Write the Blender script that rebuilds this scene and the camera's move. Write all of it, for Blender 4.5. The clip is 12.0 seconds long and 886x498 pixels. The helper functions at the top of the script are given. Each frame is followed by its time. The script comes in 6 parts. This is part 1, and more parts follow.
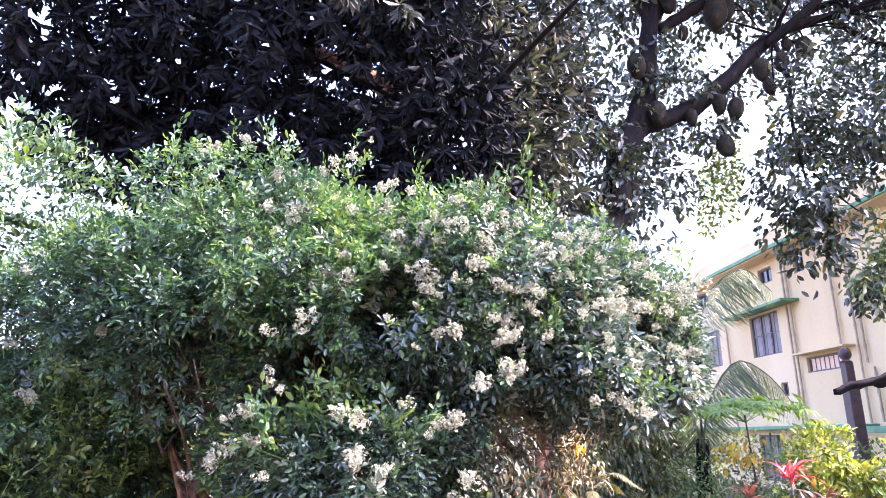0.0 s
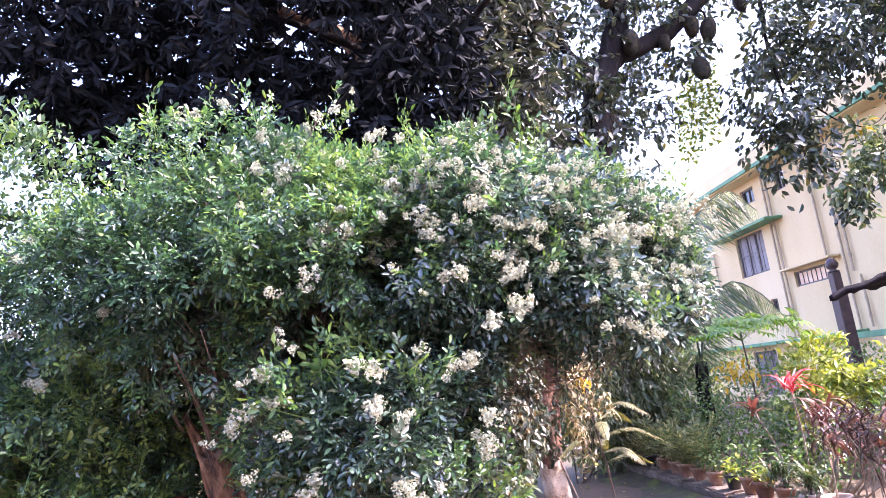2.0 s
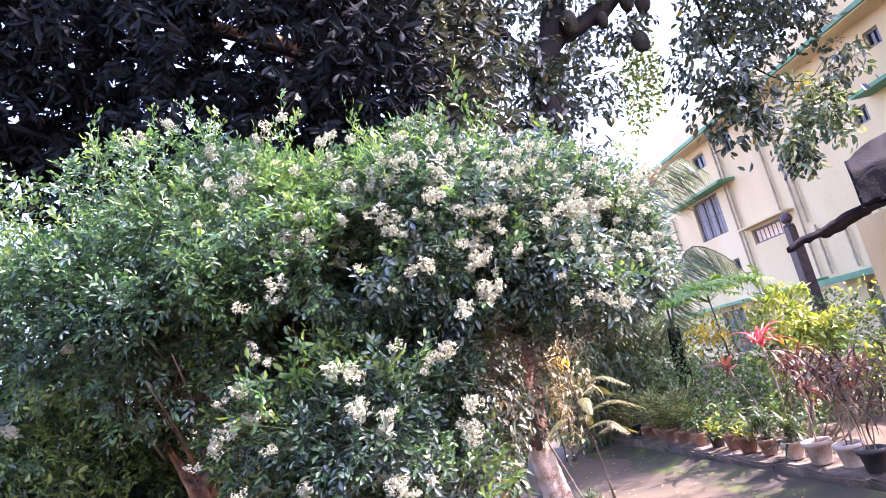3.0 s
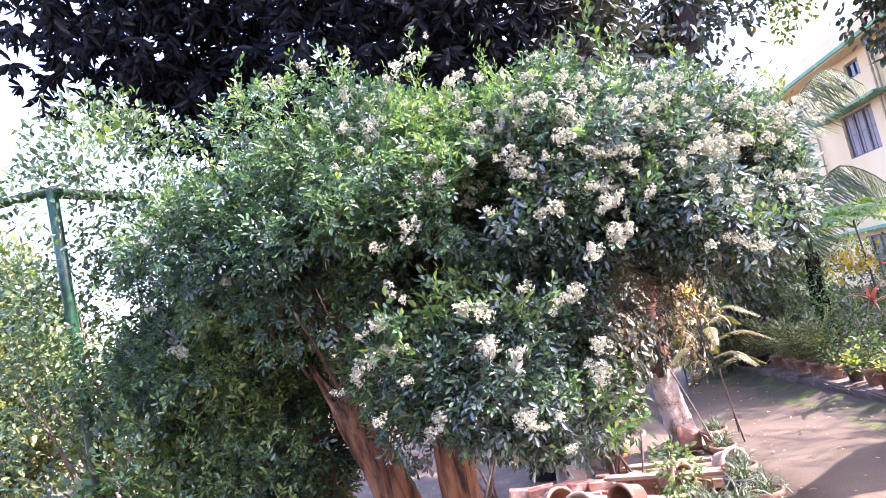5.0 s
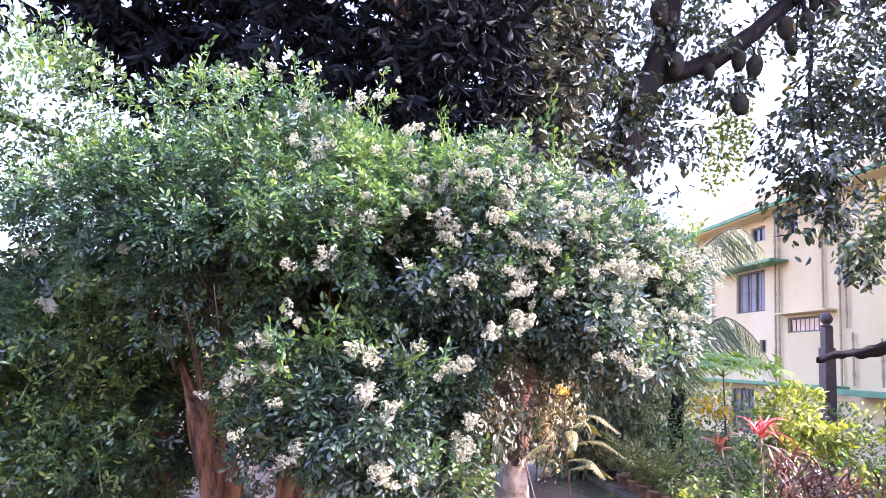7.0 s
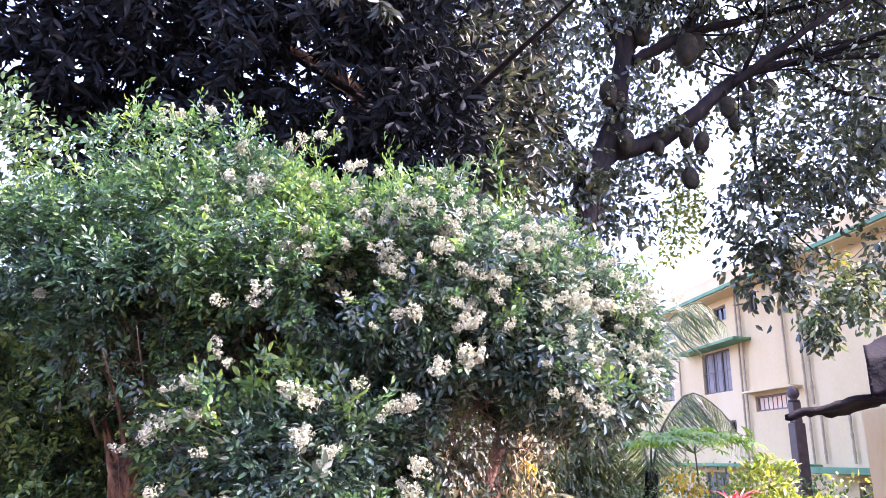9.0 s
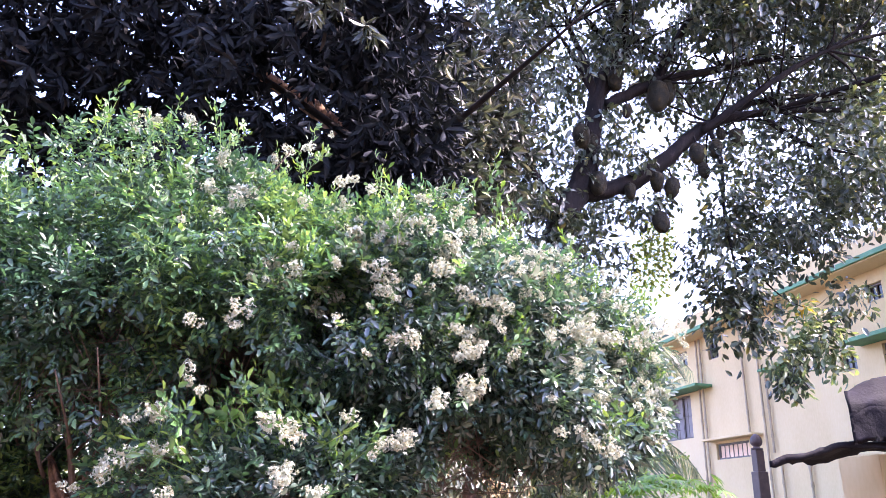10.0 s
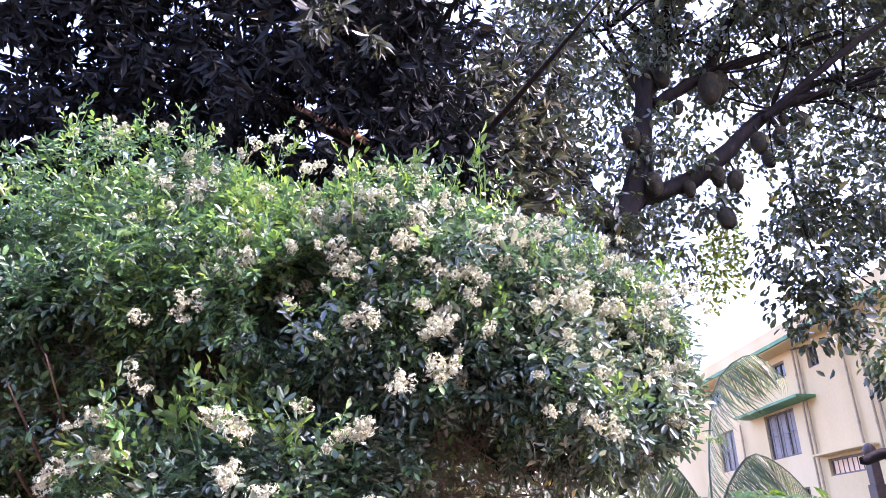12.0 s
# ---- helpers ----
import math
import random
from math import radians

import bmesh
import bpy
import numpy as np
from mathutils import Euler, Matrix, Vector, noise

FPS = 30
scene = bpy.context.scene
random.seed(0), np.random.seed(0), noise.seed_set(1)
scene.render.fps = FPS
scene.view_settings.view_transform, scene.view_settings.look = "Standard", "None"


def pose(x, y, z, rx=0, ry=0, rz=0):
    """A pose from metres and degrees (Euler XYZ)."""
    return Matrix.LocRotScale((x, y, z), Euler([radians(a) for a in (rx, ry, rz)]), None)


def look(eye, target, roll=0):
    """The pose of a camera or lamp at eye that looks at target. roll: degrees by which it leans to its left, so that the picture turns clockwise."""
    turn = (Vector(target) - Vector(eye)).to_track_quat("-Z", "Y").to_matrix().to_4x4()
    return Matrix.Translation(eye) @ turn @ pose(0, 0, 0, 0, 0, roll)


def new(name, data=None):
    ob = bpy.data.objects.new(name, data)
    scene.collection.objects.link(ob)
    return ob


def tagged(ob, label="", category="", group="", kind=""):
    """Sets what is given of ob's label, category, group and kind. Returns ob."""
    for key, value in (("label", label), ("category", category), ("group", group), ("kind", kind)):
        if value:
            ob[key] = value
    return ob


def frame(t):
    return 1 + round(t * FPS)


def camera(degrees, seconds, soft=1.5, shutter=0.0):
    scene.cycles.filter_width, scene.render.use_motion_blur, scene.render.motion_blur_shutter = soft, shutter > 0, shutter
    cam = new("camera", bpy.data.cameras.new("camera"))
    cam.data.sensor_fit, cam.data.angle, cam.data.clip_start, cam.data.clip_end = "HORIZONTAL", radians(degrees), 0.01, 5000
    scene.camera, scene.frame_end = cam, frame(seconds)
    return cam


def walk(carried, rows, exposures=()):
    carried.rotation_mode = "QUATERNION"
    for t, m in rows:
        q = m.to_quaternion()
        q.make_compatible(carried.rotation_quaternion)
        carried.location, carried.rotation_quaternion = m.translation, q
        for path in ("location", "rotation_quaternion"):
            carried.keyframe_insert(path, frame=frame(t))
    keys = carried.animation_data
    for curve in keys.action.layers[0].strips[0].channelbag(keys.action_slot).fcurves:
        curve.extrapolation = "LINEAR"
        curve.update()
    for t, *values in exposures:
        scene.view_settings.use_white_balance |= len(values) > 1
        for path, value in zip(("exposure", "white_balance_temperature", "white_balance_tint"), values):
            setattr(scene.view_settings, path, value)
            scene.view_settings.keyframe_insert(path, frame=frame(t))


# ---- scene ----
cam = camera(66.0, 12.0, soft=0.8)
PATH = [
    (0, (0.071, 0.409, 1.605), (0.22, 2.333, 2.133), -0.8),
    (0.5, (0.062, 0.437, 1.591), (0.231, 2.367, 2.087), -1.8),
    (1, (0.058, 0.445, 1.581), (0.243, 2.385, 2.031), -1.7),
    (1.5, (0.049, 0.45, 1.57), (0.285, 2.396, 1.97), -3.6),
    (2, (0.019, 0.446, 1.575), (0.207, 2.397, 1.973), -7.1),
    (2.5, (0.02, 0.445, 1.56), (0.294, 2.388, 1.948), -10.3),
    (3, (0.021, 0.443, 1.559), (0.306, 2.387, 1.931), -14.3),
    (3.2, (0.023, 0.435, 1.561), (0.26, 2.387, 1.924), -18.1),
    (4.8, (0.012, 0.403, 1.638), (-0.078, 2.39, 1.847), -17.1),
    (5, (-0.004, 0.39, 1.645), (-0.104, 2.375, 1.861), -12.5),
    (5.5, (-0.029, 0.377, 1.635), (-0.118, 2.354, 1.927), -4.4),
    (6, (-0.003, 0.355, 1.653), (0.035, 2.331, 1.961), -1.1),
    (6.5, (-0.016, 0.346, 1.654), (0.098, 2.312, 2.008), 1.7),
    (7, (-0.032, 0.356, 1.661), (0.147, 2.321, 1.986), 4.0),
    (7.5, (-0.041, 0.353, 1.658), (0.185, 2.3, 2.057), 3.0),
    (7.7, (-0.035, 0.356, 1.649), (0.214, 2.297, 2.066), 2.2),
    (9.3, (0.084, 0.6, 1.47), (0.347, 2.483, 2.092), 2.3),
    (9.5, (0.056, 0.662, 1.474), (0.338, 2.538, 2.107), 2.3),
    (10, (-0.017, 0.723, 1.474), (0.339, 2.556, 2.191), 2.7),
    (10.5, (-0.018, 0.758, 1.479), (0.439, 2.542, 2.258), 3.1),
    (11, (0.151, 0.754, 1.487), (0.56, 2.479, 2.413), 3.1),
    (11.5, (0.281, 0.833, 1.451), (0.53, 2.646, 2.258), 3.8),
    (12, (0.361, 0.938, 1.377), (0.48, 2.762, 2.188), 0.1),
]
walk(cam, [(t, look(eye, target, roll)) for t, eye, target, roll in PATH],
     exposures=[(0, 3.38, 6000, 41), (9.3, 3.38, 6000, 41), (10.5, 3.38, 5750, 38), (11, 3.27, 5480, 35), (12, 3.27, 6050, 41)])

# ---- world, sun, exposure ----
SUN_ELEVATION, SUN_AZIMUTH = 50.0, 104.0          # degrees up, and clockwise from +y
world = bpy.data.worlds.new("world")
scene.world = world
world.use_nodes = True
wn = world.node_tree.nodes
sky = wn.new("ShaderNodeTexSky")
sky.sky_type, sky.sun_disc = "NISHITA", False
sky.sun_elevation, sky.sun_rotation = radians(SUN_ELEVATION), radians(SUN_AZIMUTH)
sky.air_density, sky.dust_density, sky.ozone_density = 1.0, 3.0, 1.0
world.node_tree.links.new(sky.outputs[0], wn["Background"].inputs[0])
wn["Background"].inputs[1].default_value = 0.15
sun = new("sun", bpy.data.lights.new("sun", "SUN"))
sun.data.energy, sun.data.angle, sun.data.color = 2.9, radians(0.6), (1.0, 0.91, 0.76)
sd = Vector((math.sin(radians(SUN_AZIMUTH)) * math.cos(radians(SUN_ELEVATION)),
             math.cos(radians(SUN_AZIMUTH)) * math.cos(radians(SUN_ELEVATION)), math.sin(radians(SUN_ELEVATION))))
sun.matrix_world = look(sd * 50, (0, 0, 0))

# ---- materials ----


def material(name):
    m = bpy.data.materials.new(name)
    m.use_nodes = True
    return m, m.node_tree.nodes, m.node_tree.links, m.node_tree.nodes["Principled BSDF"]


def ramp(nodes, stops):
    r = nodes.new("ShaderNodeValToRGB")
    while len(r.color_ramp.elements) < len(stops):
        r.color_ramp.elements.new(0.5)
    for e, (p, c) in zip(r.color_ramp.elements, stops):
        e.position, e.color = p, (*c, 1)
    return r


def surface(name, stops, scale=6.0, rough=0.8, bump=0.3, fine=60.0, stretch=(1, 1, 1), metal=0.0, rough_var=0.1, object_random=0.0):
    """Rough matter: two scales of noise drive colour and relief, in metres."""
    m, n, l, b = material(name)
    co = n.new("ShaderNodeTexCoord")
    mp = n.new("ShaderNodeMapping")
    mp.inputs["Scale"].default_value = stretch
    l.new(co.outputs["Object"], mp.inputs[0])
    big, small = n.new("ShaderNodeTexNoise"), n.new("ShaderNodeTexNoise")
    for t, s in ((big, scale), (small, fine)):
        t.inputs["Scale"].default_value, t.inputs["Detail"].default_value = s, 6.0
        l.new(mp.outputs[0], t.inputs["Vector"])
    mix = n.new("ShaderNodeMath")
    mix.operation = "MULTIPLY_ADD"
    mix.inputs[1].default_value, mix.inputs[2].default_value = 0.35, -0.17
    l.new(small.outputs[0], mix.inputs[0])
    add = n.new("ShaderNodeMath")
    l.new(big.outputs[0], add.inputs[0])
    l.new(mix.outputs[0], add.inputs[1])
    last = add
    if object_random:
        info = n.new("ShaderNodeObjectInfo")
        sh = n.new("ShaderNodeMath")
        sh.operation = "MULTIPLY_ADD"
        sh.inputs[1].default_value, sh.inputs[2].default_value = object_random, -object_random / 2
        l.new(info.outputs["Random"], sh.inputs[0])
        last = n.new("ShaderNodeMath")
        l.new(add.outputs[0], last.inputs[0])
        l.new(sh.outputs[0], last.inputs[1])
    r = ramp(n, stops)
    l.new(last.outputs[0], r.inputs[0])
    l.new(r.outputs[0], b.inputs["Base Color"])
    rv = n.new("ShaderNodeMath")
    rv.operation = "MULTIPLY_ADD"
    rv.inputs[1].default_value, rv.inputs[2].default_value = rough_var * 2, rough - rough_var
    l.new(big.outputs[0], rv.inputs[0])
    l.new(rv.outputs[0], b.inputs["Roughness"])
    b.inputs["Metallic"].default_value = metal
    bp = n.new("ShaderNodeBump")
    bp.inputs["Strength"].default_value, bp.inputs["Distance"].default_value = bump, 0.02
    l.new(add.outputs[0], bp.inputs["Height"])
    l.new(bp.outputs[0], b.inputs["Normal"])
    return m


def leafy(name, stops, rough=0.4, through_light=0.3, gloss=0.5, sheen=None, clumps=0.0, clump_scale=2.6):
    """Leaf matter: colour by leaf and by branch, a waxy face, and light that comes through."""
    m, n, l, b = material(name)
    geo = n.new("ShaderNodeNewGeometry")
    r = ramp(n, stops)
    co = n.new("ShaderNodeTexCoord")
    if clumps:
        big = n.new("ShaderNodeTexNoise")
        big.inputs["Scale"].default_value, big.inputs["Detail"].default_value = clump_scale, 3.0
        l.new(co.outputs["Object"], big.inputs["Vector"])
        shift = n.new("ShaderNodeMath")
        shift.operation = "MULTIPLY_ADD"
        shift.inputs[1].default_value, shift.inputs[2].default_value = clumps * 2, -clumps
        l.new(big.outputs[0], shift.inputs[0])
        whole = n.new("ShaderNodeMath")
        whole.use_clamp = True
        l.new(geo.outputs["Random Per Island"], whole.inputs[0])
        l.new(shift.outputs[0], whole.inputs[1])
        l.new(whole.outputs[0], r.inputs[0])
    else:
        l.new(geo.outputs["Random Per Island"], r.inputs[0])
    tex = n.new("ShaderNodeTexNoise")
    tex.inputs["Scale"].default_value, tex.inputs["Detail"].default_value = 45.0, 3.0
    l.new(co.outputs["Object"], tex.inputs["Vector"])
    hsv = n.new("ShaderNodeHueSaturation")
    vr = n.new("ShaderNodeMath")
    vr.operation = "MULTIPLY_ADD"
    vr.inputs[1].default_value, vr.inputs[2].default_value = 0.7, 0.65
    l.new(tex.outputs[0], vr.inputs[0])
    l.new(vr.outputs[0], hsv.inputs["Value"])
    l.new(r.outputs[0], hsv.inputs["Color"])
    l.new(hsv.outputs[0], b.inputs["Base Color"])
    b.inputs["Roughness"].default_value = rough
    b.inputs["Specular IOR Level"].default_value = gloss
    bp = n.new("ShaderNodeBump")
    bp.inputs["Strength"].default_value, bp.inputs["Distance"].default_value = 0.25, 0.004
    l.new(tex.outputs[0], bp.inputs["Height"])
    l.new(bp.outputs[0], b.inputs["Normal"])
    tr = n.new("ShaderNodeBsdfTranslucent")
    warm = n.new("ShaderNodeMixRGB")
    warm.blend_type, warm.inputs[0].default_value = "MULTIPLY", 1.0
    warm.inputs[2].default_value = (1.5, 1.45, 0.55, 1) if sheen is None else (*sheen, 1)
    l.new(hsv.outputs[0], warm.inputs[1])
    l.new(warm.outputs[0], tr.inputs["Color"])
    mix = n.new("ShaderNodeMixShader")
    mix.inputs[0].default_value = through_light
    l.new(b.outputs[0], mix.inputs[1])
    l.new(tr.outputs[0], mix.inputs[2])
    l.new(mix.outputs[0], n["Material Output"].inputs["Surface"])
    return m


MAT = {}
MAT["bush"] = leafy("jasmine_leaf", [(0.0, (0.02, 0.046, 0.034)), (0.35, (0.034, 0.078, 0.048)), (0.65, (0.053, 0.122, 0.055)), (0.86, (0.09, 0.178, 0.06)), (1.0, (0.17, 0.26, 0.075))], 0.42, 0.34, 0.5, (1.25, 1.4, 0.85), 1.1, 2.2)
# Pale stops carry the sky glare on the bush's right-hand leaves.
MAT["waxy"] = leafy("old_waxy_glare_leaf", [(0.0, (0.026, 0.05, 0.043)), (0.5, (0.05, 0.09, 0.072)), (0.85, (0.1, 0.15, 0.115)), (1.0, (0.26, 0.3, 0.25))], 0.22, 0.22, 1.0, (1.3, 1.4, 0.9), 0.7)
MAT["sprig"] = leafy("young_leaf", [(0.0, (0.05, 0.11, 0.038)), (0.6, (0.085, 0.165, 0.045)), (1.0, (0.15, 0.23, 0.055))], 0.36, 0.32, 0.6)
MAT["glossy"] = leafy("glossy_leaf", [(0.0, (0.03, 0.08, 0.035)), (0.6, (0.06, 0.13, 0.04)), (1.0, (0.12, 0.2, 0.05))], 0.25, 0.25, 0.9)
MAT["airy"] = leafy("airy_shrub_leaf", [(0.0, (0.032, 0.06, 0.036)), (0.6, (0.065, 0.12, 0.055)), (1.0, (0.16, 0.23, 0.08))], 0.35, 0.32, 0.5, (1.2, 1.35, 0.8), 0.6)
MAT["petal"] = leafy("petal", [(0.0, (0.28, 0.305, 0.24)), (0.6, (0.44, 0.475, 0.39)), (0.9, (0.36, 0.33, 0.2)), (1.0, (0.24, 0.18, 0.1))], 0.6, 0.3, 0.3, (0.95, 1, 0.85))
# Shade of the mango crown is put into this near-black leaf colour.
MAT["mango"] = leafy("shaded_mango_leaf", [(0.0, (0.011, 0.013, 0.018)), (0.6, (0.014, 0.017, 0.022)), (0.97, (0.019, 0.022, 0.026)), (1.0, (0.05, 0.042, 0.036))], 0.75, 0.05, 0.08, (1.2, 1.3, 0.8))
# Paler copies of the mango leaf, with backlight and sky glare in the colour.
MAT["mango_lit"] = leafy("backlit_mango_leaf", [(0.0, (0.022, 0.03, 0.024)), (0.6, (0.042, 0.05, 0.036)), (0.9, (0.085, 0.085, 0.06)), (1.0, (0.22, 0.2, 0.15))], 0.4, 0.25, 0.6, (1.0, 1.1, 0.75))
MAT["mango_shine"] = leafy("skylit_mango_leaf", [(0.0, (0.03, 0.04, 0.038)), (1.0, (0.09, 0.1, 0.09))], 0.26, 0.15, 0.9)
MAT["jack"] = leafy("jackfruit_leaf", [(0.0, (0.025, 0.041, 0.034)), (0.6, (0.047, 0.067, 0.047)), (0.94, (0.1, 0.118, 0.066)), (0.985, (0.14, 0.155, 0.075)), (1.0, (0.3, 0.23, 0.05))], 0.3, 0.3, 0.9)
MAT["shrub"] = leafy("shrub_leaf", [(0.0, (0.035, 0.085, 0.032)), (0.6, (0.075, 0.15, 0.045)), (1.0, (0.17, 0.23, 0.07))], 0.4, 0.4, 0.5)
MAT["ivy"] = leafy("creeper_leaf", [(0.0, (0.02, 0.05, 0.02)), (0.7, (0.05, 0.08, 0.03)), (1.0, (0.16, 0.15, 0.06))], 0.4, 0.25, 0.5)
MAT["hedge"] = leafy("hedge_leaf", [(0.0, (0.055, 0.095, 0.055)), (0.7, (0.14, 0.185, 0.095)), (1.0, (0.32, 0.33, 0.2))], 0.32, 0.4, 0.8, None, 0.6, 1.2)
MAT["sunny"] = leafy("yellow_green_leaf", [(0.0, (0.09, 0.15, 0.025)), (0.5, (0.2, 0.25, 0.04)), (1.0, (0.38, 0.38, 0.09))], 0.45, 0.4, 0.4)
MAT["palm"] = leafy("palm_leaf", [(0.0, (0.05, 0.085, 0.06)), (0.7, (0.12, 0.165, 0.115)), (1.0, (0.26, 0.3, 0.22))], 0.36, 0.42, 0.7)
MAT["lime"] = leafy("lime_leaf", [(0.0, (0.08, 0.2, 0.03)), (1.0, (0.2, 0.34, 0.05))], 0.45, 0.45, 0.4)
MAT["yellow"] = leafy("yellowed_leaf", [(0.0, (0.38, 0.24, 0.02)), (1.0, (0.58, 0.4, 0.05))], 0.5, 0.4, 0.3)
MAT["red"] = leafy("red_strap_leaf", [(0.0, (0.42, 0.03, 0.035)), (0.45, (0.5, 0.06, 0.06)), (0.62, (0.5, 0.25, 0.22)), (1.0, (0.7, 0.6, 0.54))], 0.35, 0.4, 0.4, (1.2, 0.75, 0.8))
# The palest stop paints the whitish-pink highlights of these glossy leaves.
MAT["maroon"] = leafy("maroon_strap_leaf", [(0.0, (0.035, 0.024, 0.014)), (0.45, (0.085, 0.045, 0.03)), (0.75, (0.2, 0.115, 0.08)), (1.0, (0.5, 0.4, 0.3))], 0.3, 0.25, 0.5, (1.4, 0.7, 0.7))
MAT["conifer"] = leafy("olive_needle", [(0.0, (0.06, 0.07, 0.03)), (0.6, (0.12, 0.12, 0.05)), (1.0, (0.22, 0.19, 0.09))], 0.5, 0.25, 0.3)
MAT["straw"] = leafy("dry_sunlit_leaf", [(0.0, (0.09, 0.09, 0.04)), (0.35, (0.2, 0.15, 0.08)), (0.7, (0.38, 0.31, 0.19)), (1.0, (0.55, 0.48, 0.34))], 0.7, 0.3, 0.2)
MAT["tuft"] = leafy("grey_green_blade", [(0.0, (0.035, 0.065, 0.04)), (0.6, (0.075, 0.11, 0.065)), (1.0, (0.2, 0.22, 0.15))], 0.45, 0.25, 0.4)
MAT["tuft_tall"] = leafy("olive_fern_leaf", [(0.0, (0.06, 0.09, 0.04)), (0.6, (0.14, 0.17, 0.075)), (1.0, (0.34, 0.32, 0.16))], 0.45, 0.35, 0.4)
MAT["dry"] = leafy("dry_leaf", [(0.0, (0.16, 0.1, 0.05)), (1.0, (0.36, 0.26, 0.13))], 0.8, 0.3, 0.2)
MAT["grass"] = leafy("pale_blade", [(0.0, (0.12, 0.15, 0.07)), (0.6, (0.25, 0.26, 0.13)), (1.0, (0.48, 0.45, 0.28))], 0.5, 0.35, 0.4)
MAT["bark"] = surface("reddish_bark", [(0.34, (0.03, 0.015, 0.01)), (0.48, (0.14, 0.068, 0.036)), (0.7, (0.29, 0.16, 0.09))], 22, 0.9, 1.0, 110, (1, 1, 0.14))
# Silhouette shade of mango and jackfruit limbs is put into this near-black.
MAT["darkbark"] = surface("shade_dark_bark", [(0.3, (0.007, 0.006, 0.007)), (0.6, (0.017, 0.013, 0.013)), (0.85, (0.045, 0.034, 0.032))], 9, 0.9, 0.9, 70, (1, 1, 0.3))
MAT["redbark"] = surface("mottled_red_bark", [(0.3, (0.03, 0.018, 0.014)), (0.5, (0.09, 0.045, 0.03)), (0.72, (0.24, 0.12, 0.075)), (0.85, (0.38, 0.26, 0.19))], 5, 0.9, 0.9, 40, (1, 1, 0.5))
MAT["twig"] = surface("twig_bark", [(0.3, (0.05, 0.034, 0.026)), (0.8, (0.15, 0.105, 0.08))], 20, 0.9, 0.3)
MAT["pale_cane"] = surface("pale_cane_bark", [(0.3, (0.14, 0.1, 0.07)), (0.8, (0.34, 0.27, 0.19))], 20, 0.8, 0.3)
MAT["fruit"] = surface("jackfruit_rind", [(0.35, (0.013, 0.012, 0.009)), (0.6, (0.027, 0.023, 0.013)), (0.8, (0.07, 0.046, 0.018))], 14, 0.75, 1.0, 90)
MAT["plaster"] = surface("cream_plaster", [(0.2, (0.48, 0.36, 0.185)), (0.5, (0.58, 0.45, 0.25)), (0.85, (0.64, 0.53, 0.33))], 0.7, 0.9, 0.12, 30, (1, 1, 0.35))
MAT["green_paint"] = surface("green_paint", [(0.25, (0.05, 0.15, 0.07)), (0.6, (0.08, 0.24, 0.12)), (0.85, (0.24, 0.33, 0.2))], 3, 0.6, 0.15, 40)
MAT["pole_paint"] = surface("green_enamel", [(0.25, (0.003, 0.026, 0.011)), (0.7, (0.005, 0.05, 0.02)), (0.95, (0.04, 0.05, 0.025))], 6, 0.4, 0.1, 60)
MAT["pipe"] = surface("painted_pipe", [(0.3, (0.26, 0.2, 0.13)), (0.8, (0.44, 0.36, 0.24))], 5, 0.7, 0.15)
MAT["window_frame"] = surface("grey_window_frame", [(0.3, (0.09, 0.08, 0.075)), (0.8, (0.17, 0.15, 0.14))], 8, 0.6, 0.1)
MAT["lattice"] = surface("pink_board", [(0.3, (0.6, 0.4, 0.28)), (0.8, (0.75, 0.58, 0.44))], 5, 0.7, 0.1)
MAT["post"] = surface("dark_post_paint", [(0.3, (0.03, 0.016, 0.016)), (0.7, (0.07, 0.04, 0.038)), (0.9, (0.16, 0.11, 0.1))], 8, 0.55, 0.2)
MAT["tarp"] = surface("dark_tarpaulin", [(0.35, (0.003, 0.003, 0.004)), (0.6, (0.006, 0.005, 0.008)), (0.9, (0.022, 0.02, 0.027))], 7, 0.85, 0.5, 50, (1, 1, 1))
MAT["soil"] = surface("garden_soil", [(0.25, (0.035, 0.025, 0.018)), (0.55, (0.1, 0.07, 0.045)), (0.85, (0.2, 0.15, 0.1))], 3, 0.95, 0.8, 50)
MAT["path"] = surface("worn_concrete", [(0.25, (0.028, 0.021, 0.012)), (0.5, (0.055, 0.041, 0.024)), (0.8, (0.1, 0.079, 0.05))], 1.5, 0.9, 0.3, 45)
MAT["moss"] = surface("moss", [(0.36, (0.04, 0.03, 0.022)), (0.5, (0.04, 0.037, 0.02)), (0.6, (0.055, 0.065, 0.018)), (0.74, (0.11, 0.15, 0.02))], 2.6, 0.95, 0.9, 90)
MAT["kerb"] = surface("whitewashed_kerb", [(0.25, (0.045, 0.033, 0.025)), (0.55, (0.11, 0.082, 0.063)), (0.85, (0.26, 0.21, 0.175))], 4, 0.9, 0.4, 40, object_random=0.15)
MAT["terracotta"] = surface("terracotta", [(0.2, (0.1, 0.05, 0.034)), (0.5, (0.22, 0.108, 0.07)), (0.85, (0.38, 0.25, 0.18))], 9, 0.85, 0.2, 70, object_random=0.35)
MAT["white_pot"] = surface("limewashed_pot", [(0.2, (0.24, 0.15, 0.1)), (0.45, (0.42, 0.34, 0.28)), (0.8, (0.58, 0.52, 0.45))], 8, 0.85, 0.2, 70, object_random=0.2)
MAT["black_pot"] = surface("black_plastic_pot", [(0.3, (0.012, 0.012, 0.013)), (0.8, (0.05, 0.048, 0.045))], 8, 0.5, 0.1, 70)
